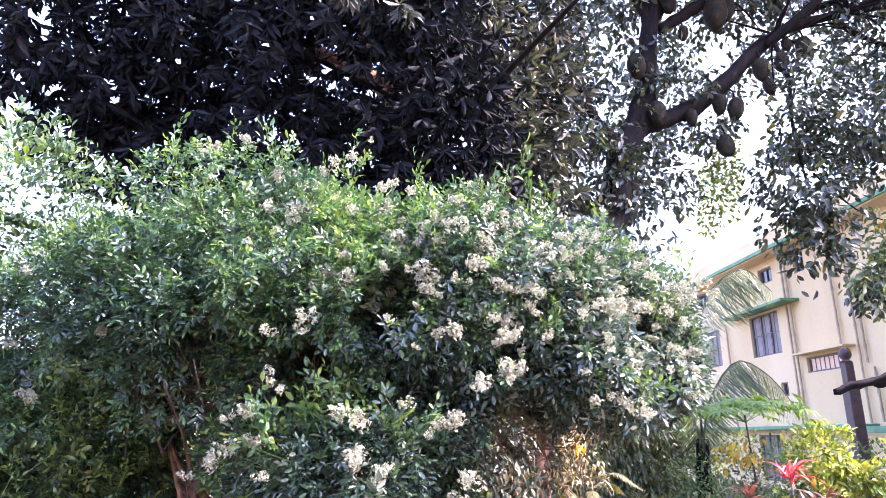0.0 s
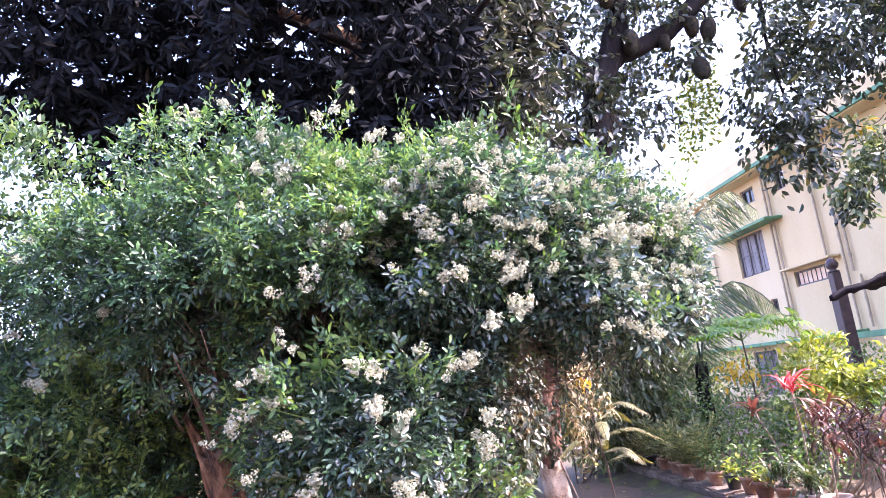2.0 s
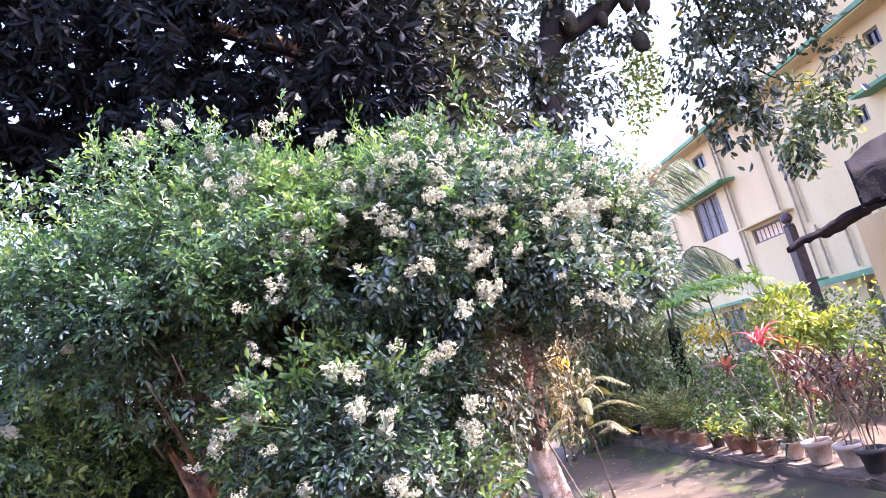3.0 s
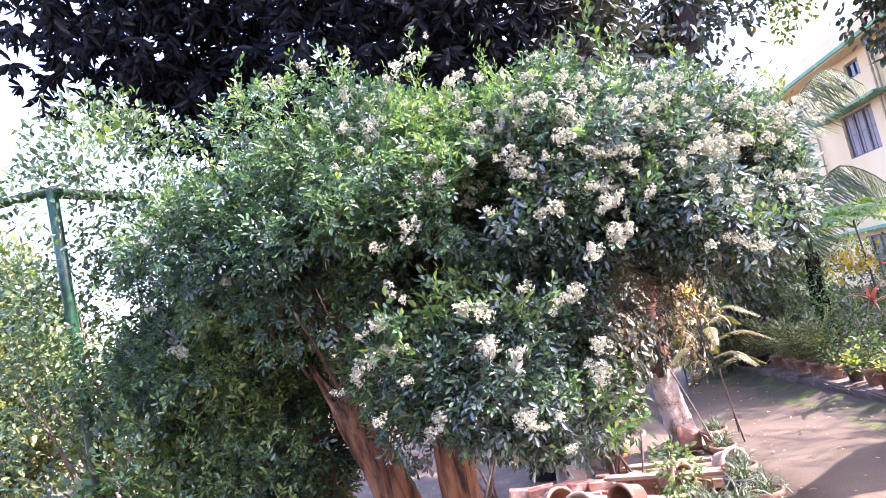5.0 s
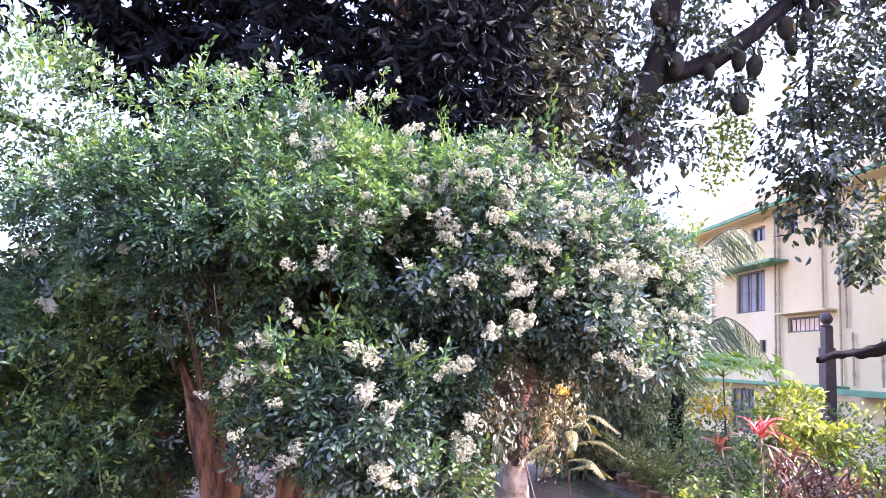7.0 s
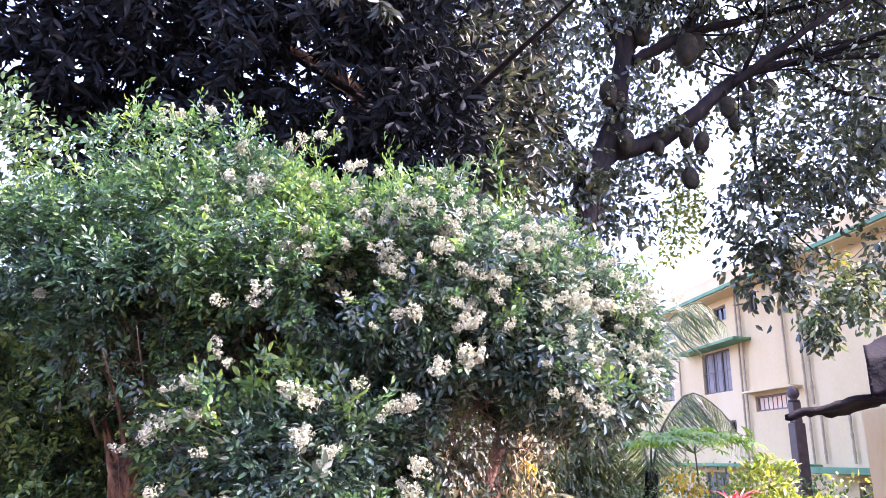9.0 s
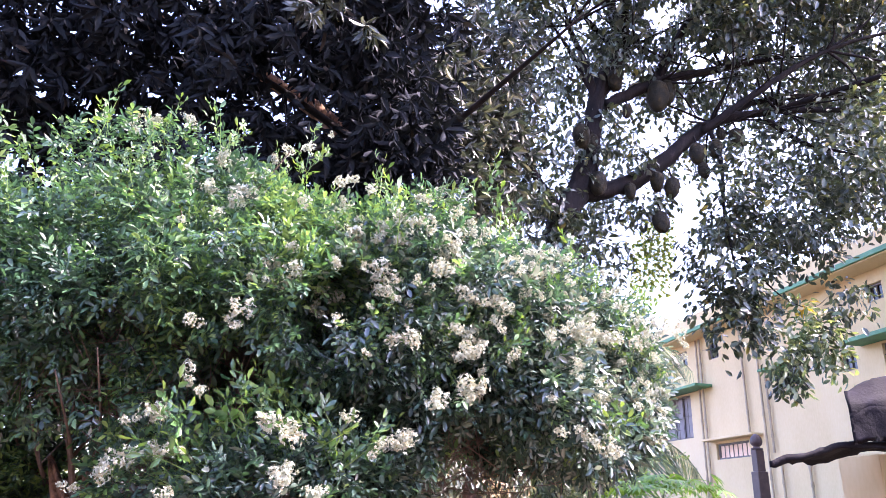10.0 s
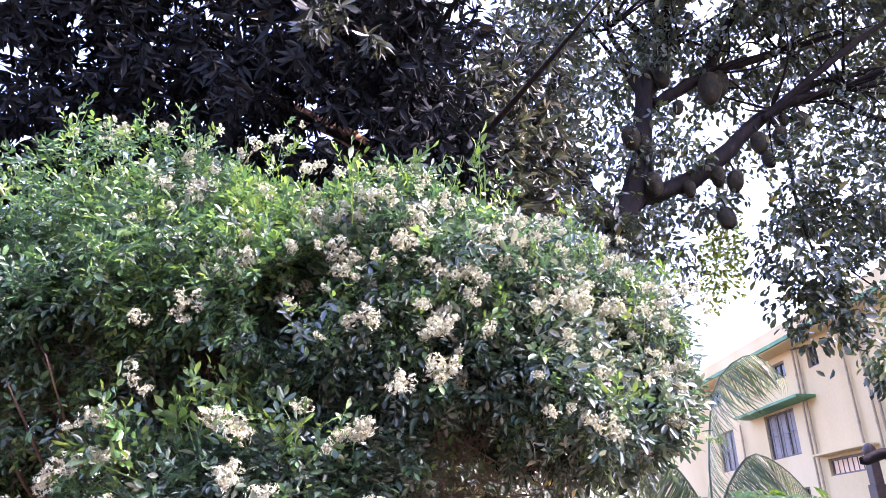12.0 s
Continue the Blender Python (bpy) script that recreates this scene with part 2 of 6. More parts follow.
MAT["whitewash"] = surface("whitewashed_bark", [(0.34, (0.12, 0.07, 0.045)), (0.44, (0.34, 0.25, 0.18)), (0.56, (0.52, 0.44, 0.36)), (0.8, (0.6, 0.54, 0.46))], 6, 0.95, 0.5, 50)
MAT["brick"] = surface("garden_brick", [(0.2, (0.2, 0.08, 0.05)), (0.5, (0.38, 0.17, 0.11)), (0.85, (0.5, 0.36, 0.28))], 9, 0.9, 0.5, 80, object_random=0.3)
MAT["straw_wood"] = surface("weathered_wood", [(0.25, (0.14, 0.09, 0.06)), (0.55, (0.3, 0.21, 0.14)), (0.85, (0.44, 0.34, 0.25))], 6, 0.9, 0.4, 60, (0.3, 3, 3))
MAT["tarp"].node_tree.nodes["Principled BSDF"].inputs["Specular IOR Level"].default_value = 0.12
for k in ("darkbark", "fruit"):
    MAT[k].node_tree.nodes["Principled BSDF"].inputs["Specular IOR Level"].default_value = 0.2
MAT["vine"] = leafy("creeper_leaf_dark", [(0.0, (0.02, 0.034, 0.02)), (0.5, (0.045, 0.06, 0.034)), (0.85, (0.1, 0.1, 0.055)), (1.0, (0.28, 0.2, 0.11))], 0.38, 0.25, 0.6, None, 0.5, 1.6)
MAT["far"] = leafy("far_leaf", [(0.0, (0.05, 0.09, 0.03)), (0.6, (0.1, 0.14, 0.05)), (1.0, (0.24, 0.23, 0.1))], 0.5, 0.4, 0.4)
glass, gn, gl, gb = material("dark_pane")
gb.inputs["Base Color"].default_value = (0.02, 0.022, 0.025, 1)
gb.inputs["Roughness"].default_value = 0.12
MAT["glass"] = glass
MAT["blind"] = surface("grey_window_blind", [(0.3, (0.13, 0.115, 0.12)), (0.8, (0.24, 0.215, 0.22))], 3, 0.5, 0.05)

# ---- building blocks ----


def link_mesh(name, verts, faces, mat, parent=None, label="", smooth=False, kind=""):
    me = bpy.data.meshes.new(name)
    me.from_pydata([tuple(v) for v in verts], [], faces)
    me.materials.append(mat)
    if smooth:
        me.polygons.foreach_set("use_smooth", np.ones(len(me.polygons), bool))
    me.update()
    ob = new(name, me)
    ob.parent = parent
    return tagged(ob, label=label, kind=kind)


def part(name, bm, mat, parent=None, label="", smooth=False, bevel=0.0):
    if bevel:
        bmesh.ops.bevel(bm, geom=bm.edges[:], offset=bevel, segments=2, profile=0.5, affect="EDGES", clamp_overlap=True)
    me = bpy.data.meshes.new(name)
    bm.to_mesh(me)
    bm.free()
    me.materials.append(mat)
    if smooth:
        me.polygons.foreach_set("use_smooth", np.ones(len(me.polygons), bool))
    ob = new(name, me)
    ob.parent = parent
    return tagged(ob, label=label)


def thing(name, place, label, category, group="", kind=""):
    ob = new(name)
    ob.location = place
    ob.empty_display_size = 0.1
    return tagged(ob, label, category, group, kind)


def box_bm(lo, hi, bm=None):
    bm = bm or bmesh.new()
    c = [(a + b) / 2 for a, b in zip(lo, hi)]
    s = [b - a for a, b in zip(lo, hi)]
    bmesh.ops.create_cube(bm, size=1, matrix=Matrix.Translation(c) @ Matrix.Diagonal((*s, 1)))
    return bm


def box(name, lo, hi, mat, parent=None, label="", bevel=0.006):
    return part(name, box_bm(lo, hi), mat, parent, label, bevel=bevel)


def lathe(profile, sides=20, wobble=0.0, seed=0):
    """Verts and faces of a turned shape; profile: (radius, height) from the axis to the axis."""
    r = np.random.default_rng(seed)
    vs, fs = [], []
    for i, (rad, z) in enumerate(profile):
        for k in range(sides):
            a = 2 * math.pi * k / sides
            rr = rad * (1 + wobble * r.normal())
            vs.append((rr * math.cos(a), rr * math.sin(a), z))
    for i in range(len(profile) - 1):
        for k in range(sides):
            k2 = (k + 1) % sides
            fs.append((i * sides + k, i * sides + k2, (i + 1) * sides + k2, (i + 1) * sides + k))
    return vs, fs


def smooth_line(points, n):
    """n points along a Catmull-Rom line through points (each with a radius last)."""
    p = np.array(points, float)
    p = np.vstack([2 * p[0] - p[1], p, 2 * p[-1] - p[-2]])
    out = []
    for u in np.linspace(0, len(points) - 1 - 1e-6, n):
        i = int(u)
        f = u - i
        a, b, c, d = p[i:i + 4]
        out.append(0.5 * (2 * b + (c - a) * f + (2 * a - 5 * b + 4 * c - d) * f * f + (3 * b - a - 3 * c + d) * f ** 3))
    return np.array(out)


def limb(name, points, mat, parent=None, n=14, sides=9, rough=0.08, flute=0.0, label="", seed=1):
    """A tapered, uneven round limb through (x, y, z, radius) points."""
    r = np.random.default_rng(seed)
    line = smooth_line(points, n)
    line[:, 3] = np.maximum(line[:, 3], 0.0015)
    vs, fs = [], []
    side = np.array([1.0, 0.2, 0.1])
    phase = r.uniform(0, 6.28, 3)
    for i in range(n):
        d = line[min(i + 1, n - 1), :3] - line[max(i - 1, 0), :3]
        d /= np.linalg.norm(d) + 1e-9
        side = side - d * side.dot(d)
        side /= np.linalg.norm(side) + 1e-9
        other = np.cross(d, side)
        for k in range(sides):
            a = 2 * math.pi * k / sides
            rr = line[i, 3] * (1 + rough * r.normal() + flute * math.sin(4 * a + phase[0] + i * 0.15) + flute * 0.6 * math.sin(7 * a + phase[1]))
            vs.append(line[i, :3] + rr * (math.cos(a) * side + math.sin(a) * other))
    for i in range(n - 1):
        for k in range(sides):
            k2 = (k + 1) % sides
            fs.append((i * sides + k, i * sides + k2, (i + 1) * sides + k2, (i + 1) * sides + k))
    fs.append(tuple(range(sides))[::-1])
    fs.append(tuple((n - 1) * sides + k for k in range(sides)))
    return link_mesh(name, vs, fs, mat, parent, label, smooth=True)


# ---- leaves ----


def leaf(length, width, bend=0.15, fold=0.25, widest=0.5, fine=True):
    """A leaf along +y, its face to +z: (verts, faces)."""
    w, y = width / 2, length
    if fine:
        v = [(0, 0, 0), (-w * 0.8, y * (widest - 0.22), fold * w), (0, y * (widest - 0.22), 0), (w * 0.8, y * (widest - 0.22), fold * w),
             (-w, y * (widest + 0.15), fold * w - bend * y * 0.3), (0, y * (widest + 0.15), -bend * y * 0.3), (w, y * (widest + 0.15), fold * w - bend * y * 0.3),
             (0, y, -bend * y)]
        f = [(0, 2, 1), (0, 3, 2), (1, 2, 5, 4), (2, 3, 6, 5), (4, 5, 7), (5, 6, 7)]
    else:
        a, b = y * (widest - 0.24), y * (widest + 0.16)
        v = [(0, 0, 0), (-w * 0.78, a, fold * w), (-w * 0.95, b, fold * w - bend * y * 0.35), (0, y, -bend * y), (w * 0.95, b, fold * w - bend * y * 0.35), (w * 0.78, a, fold * w)]
        f = [(0, 3, 2, 1), (0, 5, 4, 3)]
    return np.array(v, float), f


def strap(length, width, droop=0.5, n=5, fold=0.2):
    """A strap leaf along +y that arches down."""
    v, f = [], []
    for i in range(n + 1):
        u = i / n
        w = width / 2 * min(1, 0.45 + 2.2 * u) * (1 - u ** 3) + 0.0008
        a = droop * u
        y, z = length * u * math.cos(a * 0.7), -length * u * math.sin(a * a * 0.8 * np.sign(a)) * 0.8
        v += [(-w, y, z + fold * w), (0, y, z), (w, y, z + fold * w)]
    for i in range(n):
        f += [(3 * i, 3 * i + 1, 3 * i + 4, 3 * i + 3), (3 * i + 1, 3 * i + 2, 3 * i + 5, 3 * i + 4)]
    return np.array(v, float), f


def turned(shape, m):
    v, f = shape
    r = np.array(m)
    return v @ r[:3, :3].T + r[:3, 3], f


def joined(shapes):
    vs, fs, k = [], [], 0
    for v, f in shapes:
        vs.append(v)
        fs += [tuple(i + k for i in q) for q in f]
        k += len(v)
    return np.vstack(vs), fs


def pinnate(length, pairs, leaf_l, leaf_w, seed, fine=True, lift=0.2):
    """A compound leaf along +y with alternate leaflets."""
    r = random.Random(seed)
    out = []
    n = pairs * 2 + 1
    for i in range(n):
        u = 0.25 + 0.75 * i / (n - 1)
        side = 0 if i == n - 1 else (1 if i % 2 else -1)
        s = r.uniform(0.75, 1.1) * (0.75 + 0.35 * u)
        m = pose(0, length * u, -0.15 * length * u * u, r.uniform(-20, 20), r.uniform(-25, 25), -side * r.uniform(42, 68))
        out.append(turned(leaf(leaf_l * s, leaf_w * s, r.uniform(0.05, 0.3), 0.3, 0.52, fine), m))
    stalk = np.array([(-0.0012, 0, 0), (0.0012, 0, 0), (0.0008, length, -0.15 * length), (-0.0008, length, -0.15 * length)])
    out.append((stalk, [(0, 1, 2, 3)]))
    return joined(out)


def scatter(name, shapes, place, ahead, up, size, mat, parent=None, label="", kind="stuff", seed=3):
    """One mesh with a shape at each place, that points ahead and faces up."""
    r = np.random.default_rng(seed)
    n = len(place)
    y = ahead / (np.linalg.norm(ahead, axis=1, keepdims=True) + 1e-9)
    x = np.cross(y, up)
    x /= np.linalg.norm(x, axis=1, keepdims=True) + 1e-9
    z = np.cross(x, y)
    pick = r.integers(0, len(shapes), n)
    verts, loops, totals, base = [], [], [], 0
    for s, (v, f) in enumerate(shapes):
        ids = np.nonzero(pick == s)[0]
        if not len(ids):
            continue
        w = place[ids, None] + size[ids, None, None] * (v[None, :, 0:1] * x[ids, None] + v[None, :, 1:2] * y[ids, None] + v[None, :, 2:3] * z[ids, None])
        verts.append(w.reshape(-1, 3))
        flat = np.array([i for q in f for i in q])
        loops.append((flat[None] + base + len(v) * np.arange(len(ids))[:, None]).ravel())
        totals.append(np.tile([len(q) for q in f], len(ids)))
        base += len(v) * len(ids)
    verts, loops, totals = np.vstack(verts), np.concatenate(loops), np.concatenate(totals)
    me = bpy.data.meshes.new(name)
    me.vertices.add(len(verts))
    me.vertices.foreach_set("co", verts.astype(np.float32).ravel())
    me.loops.add(len(loops))
    me.loops.foreach_set("vertex_index", loops.astype(np.int32))
    me.polygons.add(len(totals))
    me.polygons.foreach_set("loop_start", np.concatenate([[0], np.cumsum(totals)[:-1]]).astype(np.int32))
    me.polygons.foreach_set("use_smooth", np.ones(len(totals), bool))
    me.update(calc_edges=True)
    me.materials.append(mat)
    ob = new(name, me)
    ob.parent = parent
    return tagged(ob, label=label, kind=kind)


def cloud(blobs, n, seed, shell=(0.7, 1.05), uneven=0.25):
    """Places in the outer shell of ellipsoids (x, y, z, rx, ry, rz, weight), and the way outward."""
    r = np.random.default_rng(seed)
    b = np.array(blobs, float)
    area = b[:, 6] * ((b[:, 3] * b[:, 4]) ** 1.6 + (b[:, 3] * b[:, 5]) ** 1.6 + (b[:, 4] * b[:, 5]) ** 1.6) ** (1 / 1.6)
    k = r.choice(len(b), n, p=area / area.sum())
    u = r.normal(size=(n, 3))
    u /= np.linalg.norm(u, axis=1, keepdims=True)
    lump = np.array([noise.noise(Vector(c * 2.3 + b[i, :3] * 1.7)) for c, i in zip(u, k)])
    rad = shell[0] + (shell[1] - shell[0]) * r.random(n) ** 0.6 + uneven * lump
    p = b[k, :3] + b[k, 3:6] * u * rad[:, None]
    out = u / b[k, 3:6]
    return p, out / np.linalg.norm(out, axis=1, keepdims=True)


def thin(p, out, seed, scale=2.2, cut=-0.05):
    """Drops places by a coarse noise, which leaves gaps between clumps."""
    keep = np.array([noise.noise(Vector(q * scale) + Vector((seed * 7.1, 0, 0))) > cut for q in p])
    return p[keep], out[keep]

# ---- ground, path, kerb ----
ground_v, ground_f = [], []
xs = np.concatenate([[-900, -200, -60, -25], np.linspace(-12, 14, 66), [30, 80, 250, 900]])
ys = np.concatenate([[-900, -200, -50, -15], np.linspace(-6, 30, 80), [45, 90, 250, 900]])
for y in ys:
    for x in xs:
        on_path = 1.7 < x < 3.4
        ground_v.append((x, y, (-0.03 if on_path else 0.03 * noise.noise(Vector((x * 1.3, y * 1.3, 0)))) - 0.02))
for j in range(len(ys) - 1):
    for i in range(len(xs) - 1):
        a = j * len(xs) + i
        ground_f.append((a, a + 1, a + 1 + len(xs), a + len(xs)))
link_mesh("ground", ground_v, ground_f, MAT["soil"], smooth=True, kind="structure", label="bare brown garden soil with litter")

path_v, path_f = [], []
pys = np.linspace(-6, 30, 110)
for y in pys:
    edge = 1.62 + 0.10 * noise.noise(Vector((y * 0.9, 3, 0)))
    for k, x in enumerate((edge, edge + 0.02, 2.0, 2.5, 3.0, 3.345)):
        path_v.append((x, y, -0.08 if k == 0 else 0.006 * noise.noise(Vector((x * 2, y * 2, 0)))))
for j in range(len(pys) - 1):
    for i in range(5):
        a = j * 6 + i
        path_f.append((a, a + 1, a + 7, a + 6))
link_mesh("path", path_v, path_f, MAT["path"], smooth=True, kind="structure", label="worn pinkish concrete garden path")

moss_v, moss_f = [], []
for j in range(70):
    y = 4.6 + j * 0.14
    inner = 2.86 + 0.22 * noise.noise(Vector((y * 1.1, 9, 0)))
    for k in range(5):
        x = inner + (3.34 - inner) * k / 4
        moss_v.append((x, y, -0.01 if k == 0 else 0.012 + (0.055 if k == 4 else 0.02 if k == 3 else 0) + 0.02 * noise.noise(Vector((x * 6, y * 6, 2)))))
for j in range(69):
    for i in range(4):
        a = j * 5 + i
        moss_f.append((a, a + 1, a + 6, a + 5))
link_mesh("moss_strip", moss_v, moss_f, MAT["moss"], smooth=True, kind="structure", label="bright green moss along the path's edge")

bed_v, bed_f = [], []
for j in range(50):
    y = -3 + j * 0.5
    for k in range(10):
        x = 3.72 + k * 0.75
        bed_v.append((x, y, 0.11 + 0.03 * noise.noise(Vector((x * 2, y * 2, 5)))))
for j in range(49):
    for i in range(9):
        a = j * 10 + i
        bed_f.append((a, a + 1, a + 11, a + 10))
link_mesh("flower_bed", bed_v, bed_f, MAT["soil"], smooth=True, kind="structure", label="raised soil bed behind the kerb")
kerb = thing("kerb", (3.36, 8, 0), "whitewashed kerb of concrete blocks along the path", "kerb", kind="structure")
kerb_meshes = []
for s in range(3):
    bm = box_bm((0, -0.597, -0.1), (0.38, 0.597, 0.135))
    bmesh.ops.subdivide_edges(bm, edges=bm.edges[:], cuts=5, use_grid_fill=True)
    bmesh.ops.bevel(bm, geom=[e for e in bm.edges if e.calc_face_angle(0) > 0.5], offset=0.02, segments=2, affect="EDGES")
    for v in bm.verts:
        v.co += Vector((noise.noise(v.co * 5 + Vector((s, 0, 0))), 0, noise.noise(v.co * 6 + Vector((0, s, 0))))) * 0.035
    me = bpy.data.meshes.new("kerb_block")
    bm.to_mesh(me)
    bm.free()
    me.materials.append(MAT["kerb"])
    kerb_meshes.append(me)
for i in range(20):
    ob = new("kerb_block", kerb_meshes[i % 3])
    ob.parent = kerb
    ob.location = (random.uniform(-0.008, 0.008), -9.2 + i * 1.2, random.uniform(-0.012, 0.002))

# ---- the house behind the garden: one long front along y ----
WALL, EAVE = 10.4, 6.16
house = thing("house", (WALL, 16, 0), "two-storey cream plastered house with green painted ledges", "house")


def h_box(name, lo, hi, mat, parent=None, label="", bevel=0.008):
    """A box in world metres, as a part of the house or of one of its parts."""
    parent = parent or house
    off = Vector(house.location)
    if parent is not house:
        off = off + Vector(parent.location)
    return box(name, [a - b for a, b in zip(lo, off)], [a - b for a, b in zip(hi, off)], mat, parent, label, bevel)


# openings of the front: y0, y1, z0, z1, kind
OPENINGS = [(17.84, 19.32, 3.61, 4.76, "window"), (15.5, 16.84, 2.98, 3.36, "vent"), (17.84, 18.52, 5.56, 5.98, "vent"), (16.35, 16.8, 5.5, 6.05, "vent"),
            (21.7, 22.5, 5.58, 6.05, "vent"), (13.7, 14.28, 4.37, 4.72, "vent"), (11.9, 12.3, 4.38, 4.72, "vent"), (10.8, 11.25, 4.3, 4.74, "window"),
            (11.0, 11.38, 5.56, 5.9, "vent"), (17.8, 18.12, 2.48, 2.84, "vent"), (21.2, 22.3, 3.6, 4.75, "window"), (18.4, 19.6, 0.3, 1.5, "window"), (12.4, 13.6, 0.3, 1.4, "window")]


def front_wall():
    """Front wall with real openings: slabs between all the cut lines, those in openings left out."""
    y_cuts = sorted({2.0, 30.0} | {o[0] for o in OPENINGS} | {o[1] for o in OPENINGS})
    z_cuts = sorted({-0.2, EAVE} | {o[2] for o in OPENINGS} | {o[3] for o in OPENINGS})
    bm = bmesh.new()
    grid = {}

    def inside(y, z):
        return any(a < y < b and c < z < d for a, b, c, d, _ in OPENINGS)
    cells = [[not inside((y_cuts[i] + y_cuts[i + 1]) / 2, (z_cuts[k] + z_cuts[k + 1]) / 2) for k in range(len(z_cuts) - 1)] for i in range(len(y_cuts) - 1)]

    def vert(x, i, k):
        key = (x, i, k)
        if key not in grid:
            grid[key] = bm.verts.new((x - WALL, y_cuts[i] - 16, z_cuts[k]))
        return grid[key]
    for i in range(len(y_cuts) - 1):
        for k in range(len(z_cuts) - 1):
            if not cells[i][k]:
                continue
            a, b = WALL, WALL + 0.25
            bm.faces.new([vert(a, i, k), vert(a, i, k + 1), vert(a, i + 1, k + 1), vert(a, i + 1, k)])
            bm.faces.new([vert(b, i, k), vert(b, i + 1, k), vert(b, i + 1, k + 1), vert(b, i, k + 1)])
            for di, dk, p, q in ((-1, 0, (i, k), (i, k + 1)), (1, 0, (i + 1, k + 1), (i + 1, k)), (0, -1, (i + 1, k), (i, k)), (0, 1, (i, k + 1), (i + 1, k + 1))):
                ii, kk = i + di, k + dk
                if not (0 <= ii < len(cells) and 0 <= kk < len(cells[0])) or not cells[ii][kk]:
                    bm.faces.new([vert(a, *p), vert(b, *p), vert(b, *q), vert(a, *q)])
    bmesh.ops.recalc_face_normals(bm, faces=bm.faces[:])
    return part("wall", bm, MAT["plaster"], house)


front_wall()
h_box("wall", (10.66, 2.0, -0.2), (16.0, 2.25, EAVE), MAT["plaster"])
h_box("wall", (10.66, 29.75, -0.2), (16.0, 30.0, EAVE), MAT["plaster"])
h_box("wall", (15.75, 2.25, -0.2), (16.0, 29.75, EAVE), MAT["plaster"])
roof = h_box("roof", (9.92, 1.6, EAVE + 0.002), (16.3, 30.4, EAVE + 0.12), MAT["plaster"], label="flat cream concrete roof slab")
h_box("parapet", (10.25, 1.8, EAVE + 0.122), (10.45, 30.2, EAVE + 0.66), MAT["plaster"])
h_box("eave_band", (9.86, 1.55, EAVE + 0.03), (9.917, 30.45, EAVE + 0.13), MAT["green_paint"], label="green painted edge of the roof slab")
h_box("floor_band", (10.02, 14.6, 1.64), (10.398, 30.3, 1.73), MAT["green_paint"], label="green painted ledge over the ground floor")
h_box("floor_band", (9.75, 6.0, 1.54), (10.398, 14.25, 1.67), MAT["green_paint"], label="green painted ledge over the ground floor")
h_box("window_ledge", (9.9, 16.76, 4.80), (10.398, 20.05, 4.87), MAT["green_paint"], label="green painted canopy ledge over a window")
h_box("window_ledge", (9.95, 5.0, 4.78), (10.398, 11.72, 4.86), MAT["green_paint"], label="green painted canopy ledge over windows")
h_box("window_ledge", (10.1, 13.55, 4.76), (10.398, 14.5, 4.81), MAT["green_paint"], label="green painted canopy ledge")
h_box("window_ledge", (10.1, 14.95, 3.42), (10.398, 17.0, 3.47), MAT["plaster"])


def window(y0, y1, z0, z1, kind):
    """A window in its opening: frame, panes behind bars, or a vent with boards."""
    w = new("window")
    w.parent = house
    w.location = (0.06, (y0 + y1) / 2 - 16, z0)
    hw, h = (y1 - y0) / 2, z1 - z0
    t = 0.045
    frame_m = MAT["window_frame"]
    for lo, hi in (((0, -hw, 0), (0.06, -hw + t, h)), ((0, hw - t, 0), (0.06, hw, h)), ((0, -hw + t, 0), (0.06, hw - t, t)), ((0, -hw + t, h - t), (0.06, hw - t, h))):
        box("frame", lo, hi, frame_m, w, bevel=0.004)
    lit = kind == "vent" and y1 - y0 > 1.2
    n = 7 if lit else 3 if y1 - y0 > 1 else 2
    step = (2 * hw - 2 * t) / n
    for i in range(n):
        a = -hw + t + i * step
        box("pane", (0.035, a + 0.012, t + 0.002), (0.042, a + step - 0.012, h - t - 0.002), MAT["lattice"] if lit else MAT["blind"] if kind == "window" else MAT["glass"], w, "pale pink board" if lit else "grey window pane", bevel=0)
        if i:
            half = 0.006 if lit else 0.014
            box("mullion", (0.02 if lit else 0.004, a - half, t), (0.055, a + half, h - t), frame_m, w, bevel=0.003)
    if kind == "window":
        bars = int(2 * hw / 0.24)
        for i in range(1, bars):
            y = -hw + i * 2 * hw / bars
            box("bar", (-0.03, y - 0.007, 0.01), (-0.016, y + 0.007, h - 0.01), frame_m, w, bevel=0)
        box("bar", (-0.034, -hw, h * 0.5), (-0.018, hw, h * 0.5 + 0.02), frame_m, w, bevel=0)


for o in OPENINGS:
    window(*o)


def drain_pipe(y, z0, z1, rad=0.026, joints=3, x=WALL - 0.07):
    p = new("drain_pipe")
    p.parent = house
    p.location = (x - WALL, y - 16, 0)
    vs, fs = lathe([(0.002, z0), (rad, z0), (rad, z1), (0.002, z1)], 10)
    link_mesh("tube", vs, fs, MAT["pipe"], p, smooth=False)
    for i in range(joints):
        z = z0 + (i + 0.5) * (z1 - z0) / joints
        vs, fs = lathe([(rad, z), (rad * 1.3, z + 0.01), (rad * 1.3, z + 0.09), (rad, z + 0.1)], 10)
        link_mesh("collar", vs, fs, MAT["pipe"], p)


for y, z0, z1 in ((17.26, 1.74, 6.12), (17.09, 1.74, 6.12), (15.33, 3.5, 6.0), (14.75, 1.74, 5.9), (14.54, 3.0, 4.9), (14.36, 1.75, 2.9), (13.5, 1.75, 2.75), (12.42, 1.75, 2.75), (20.6, 1.74, 4.78)):
    drain_pipe(y, z0, z1)

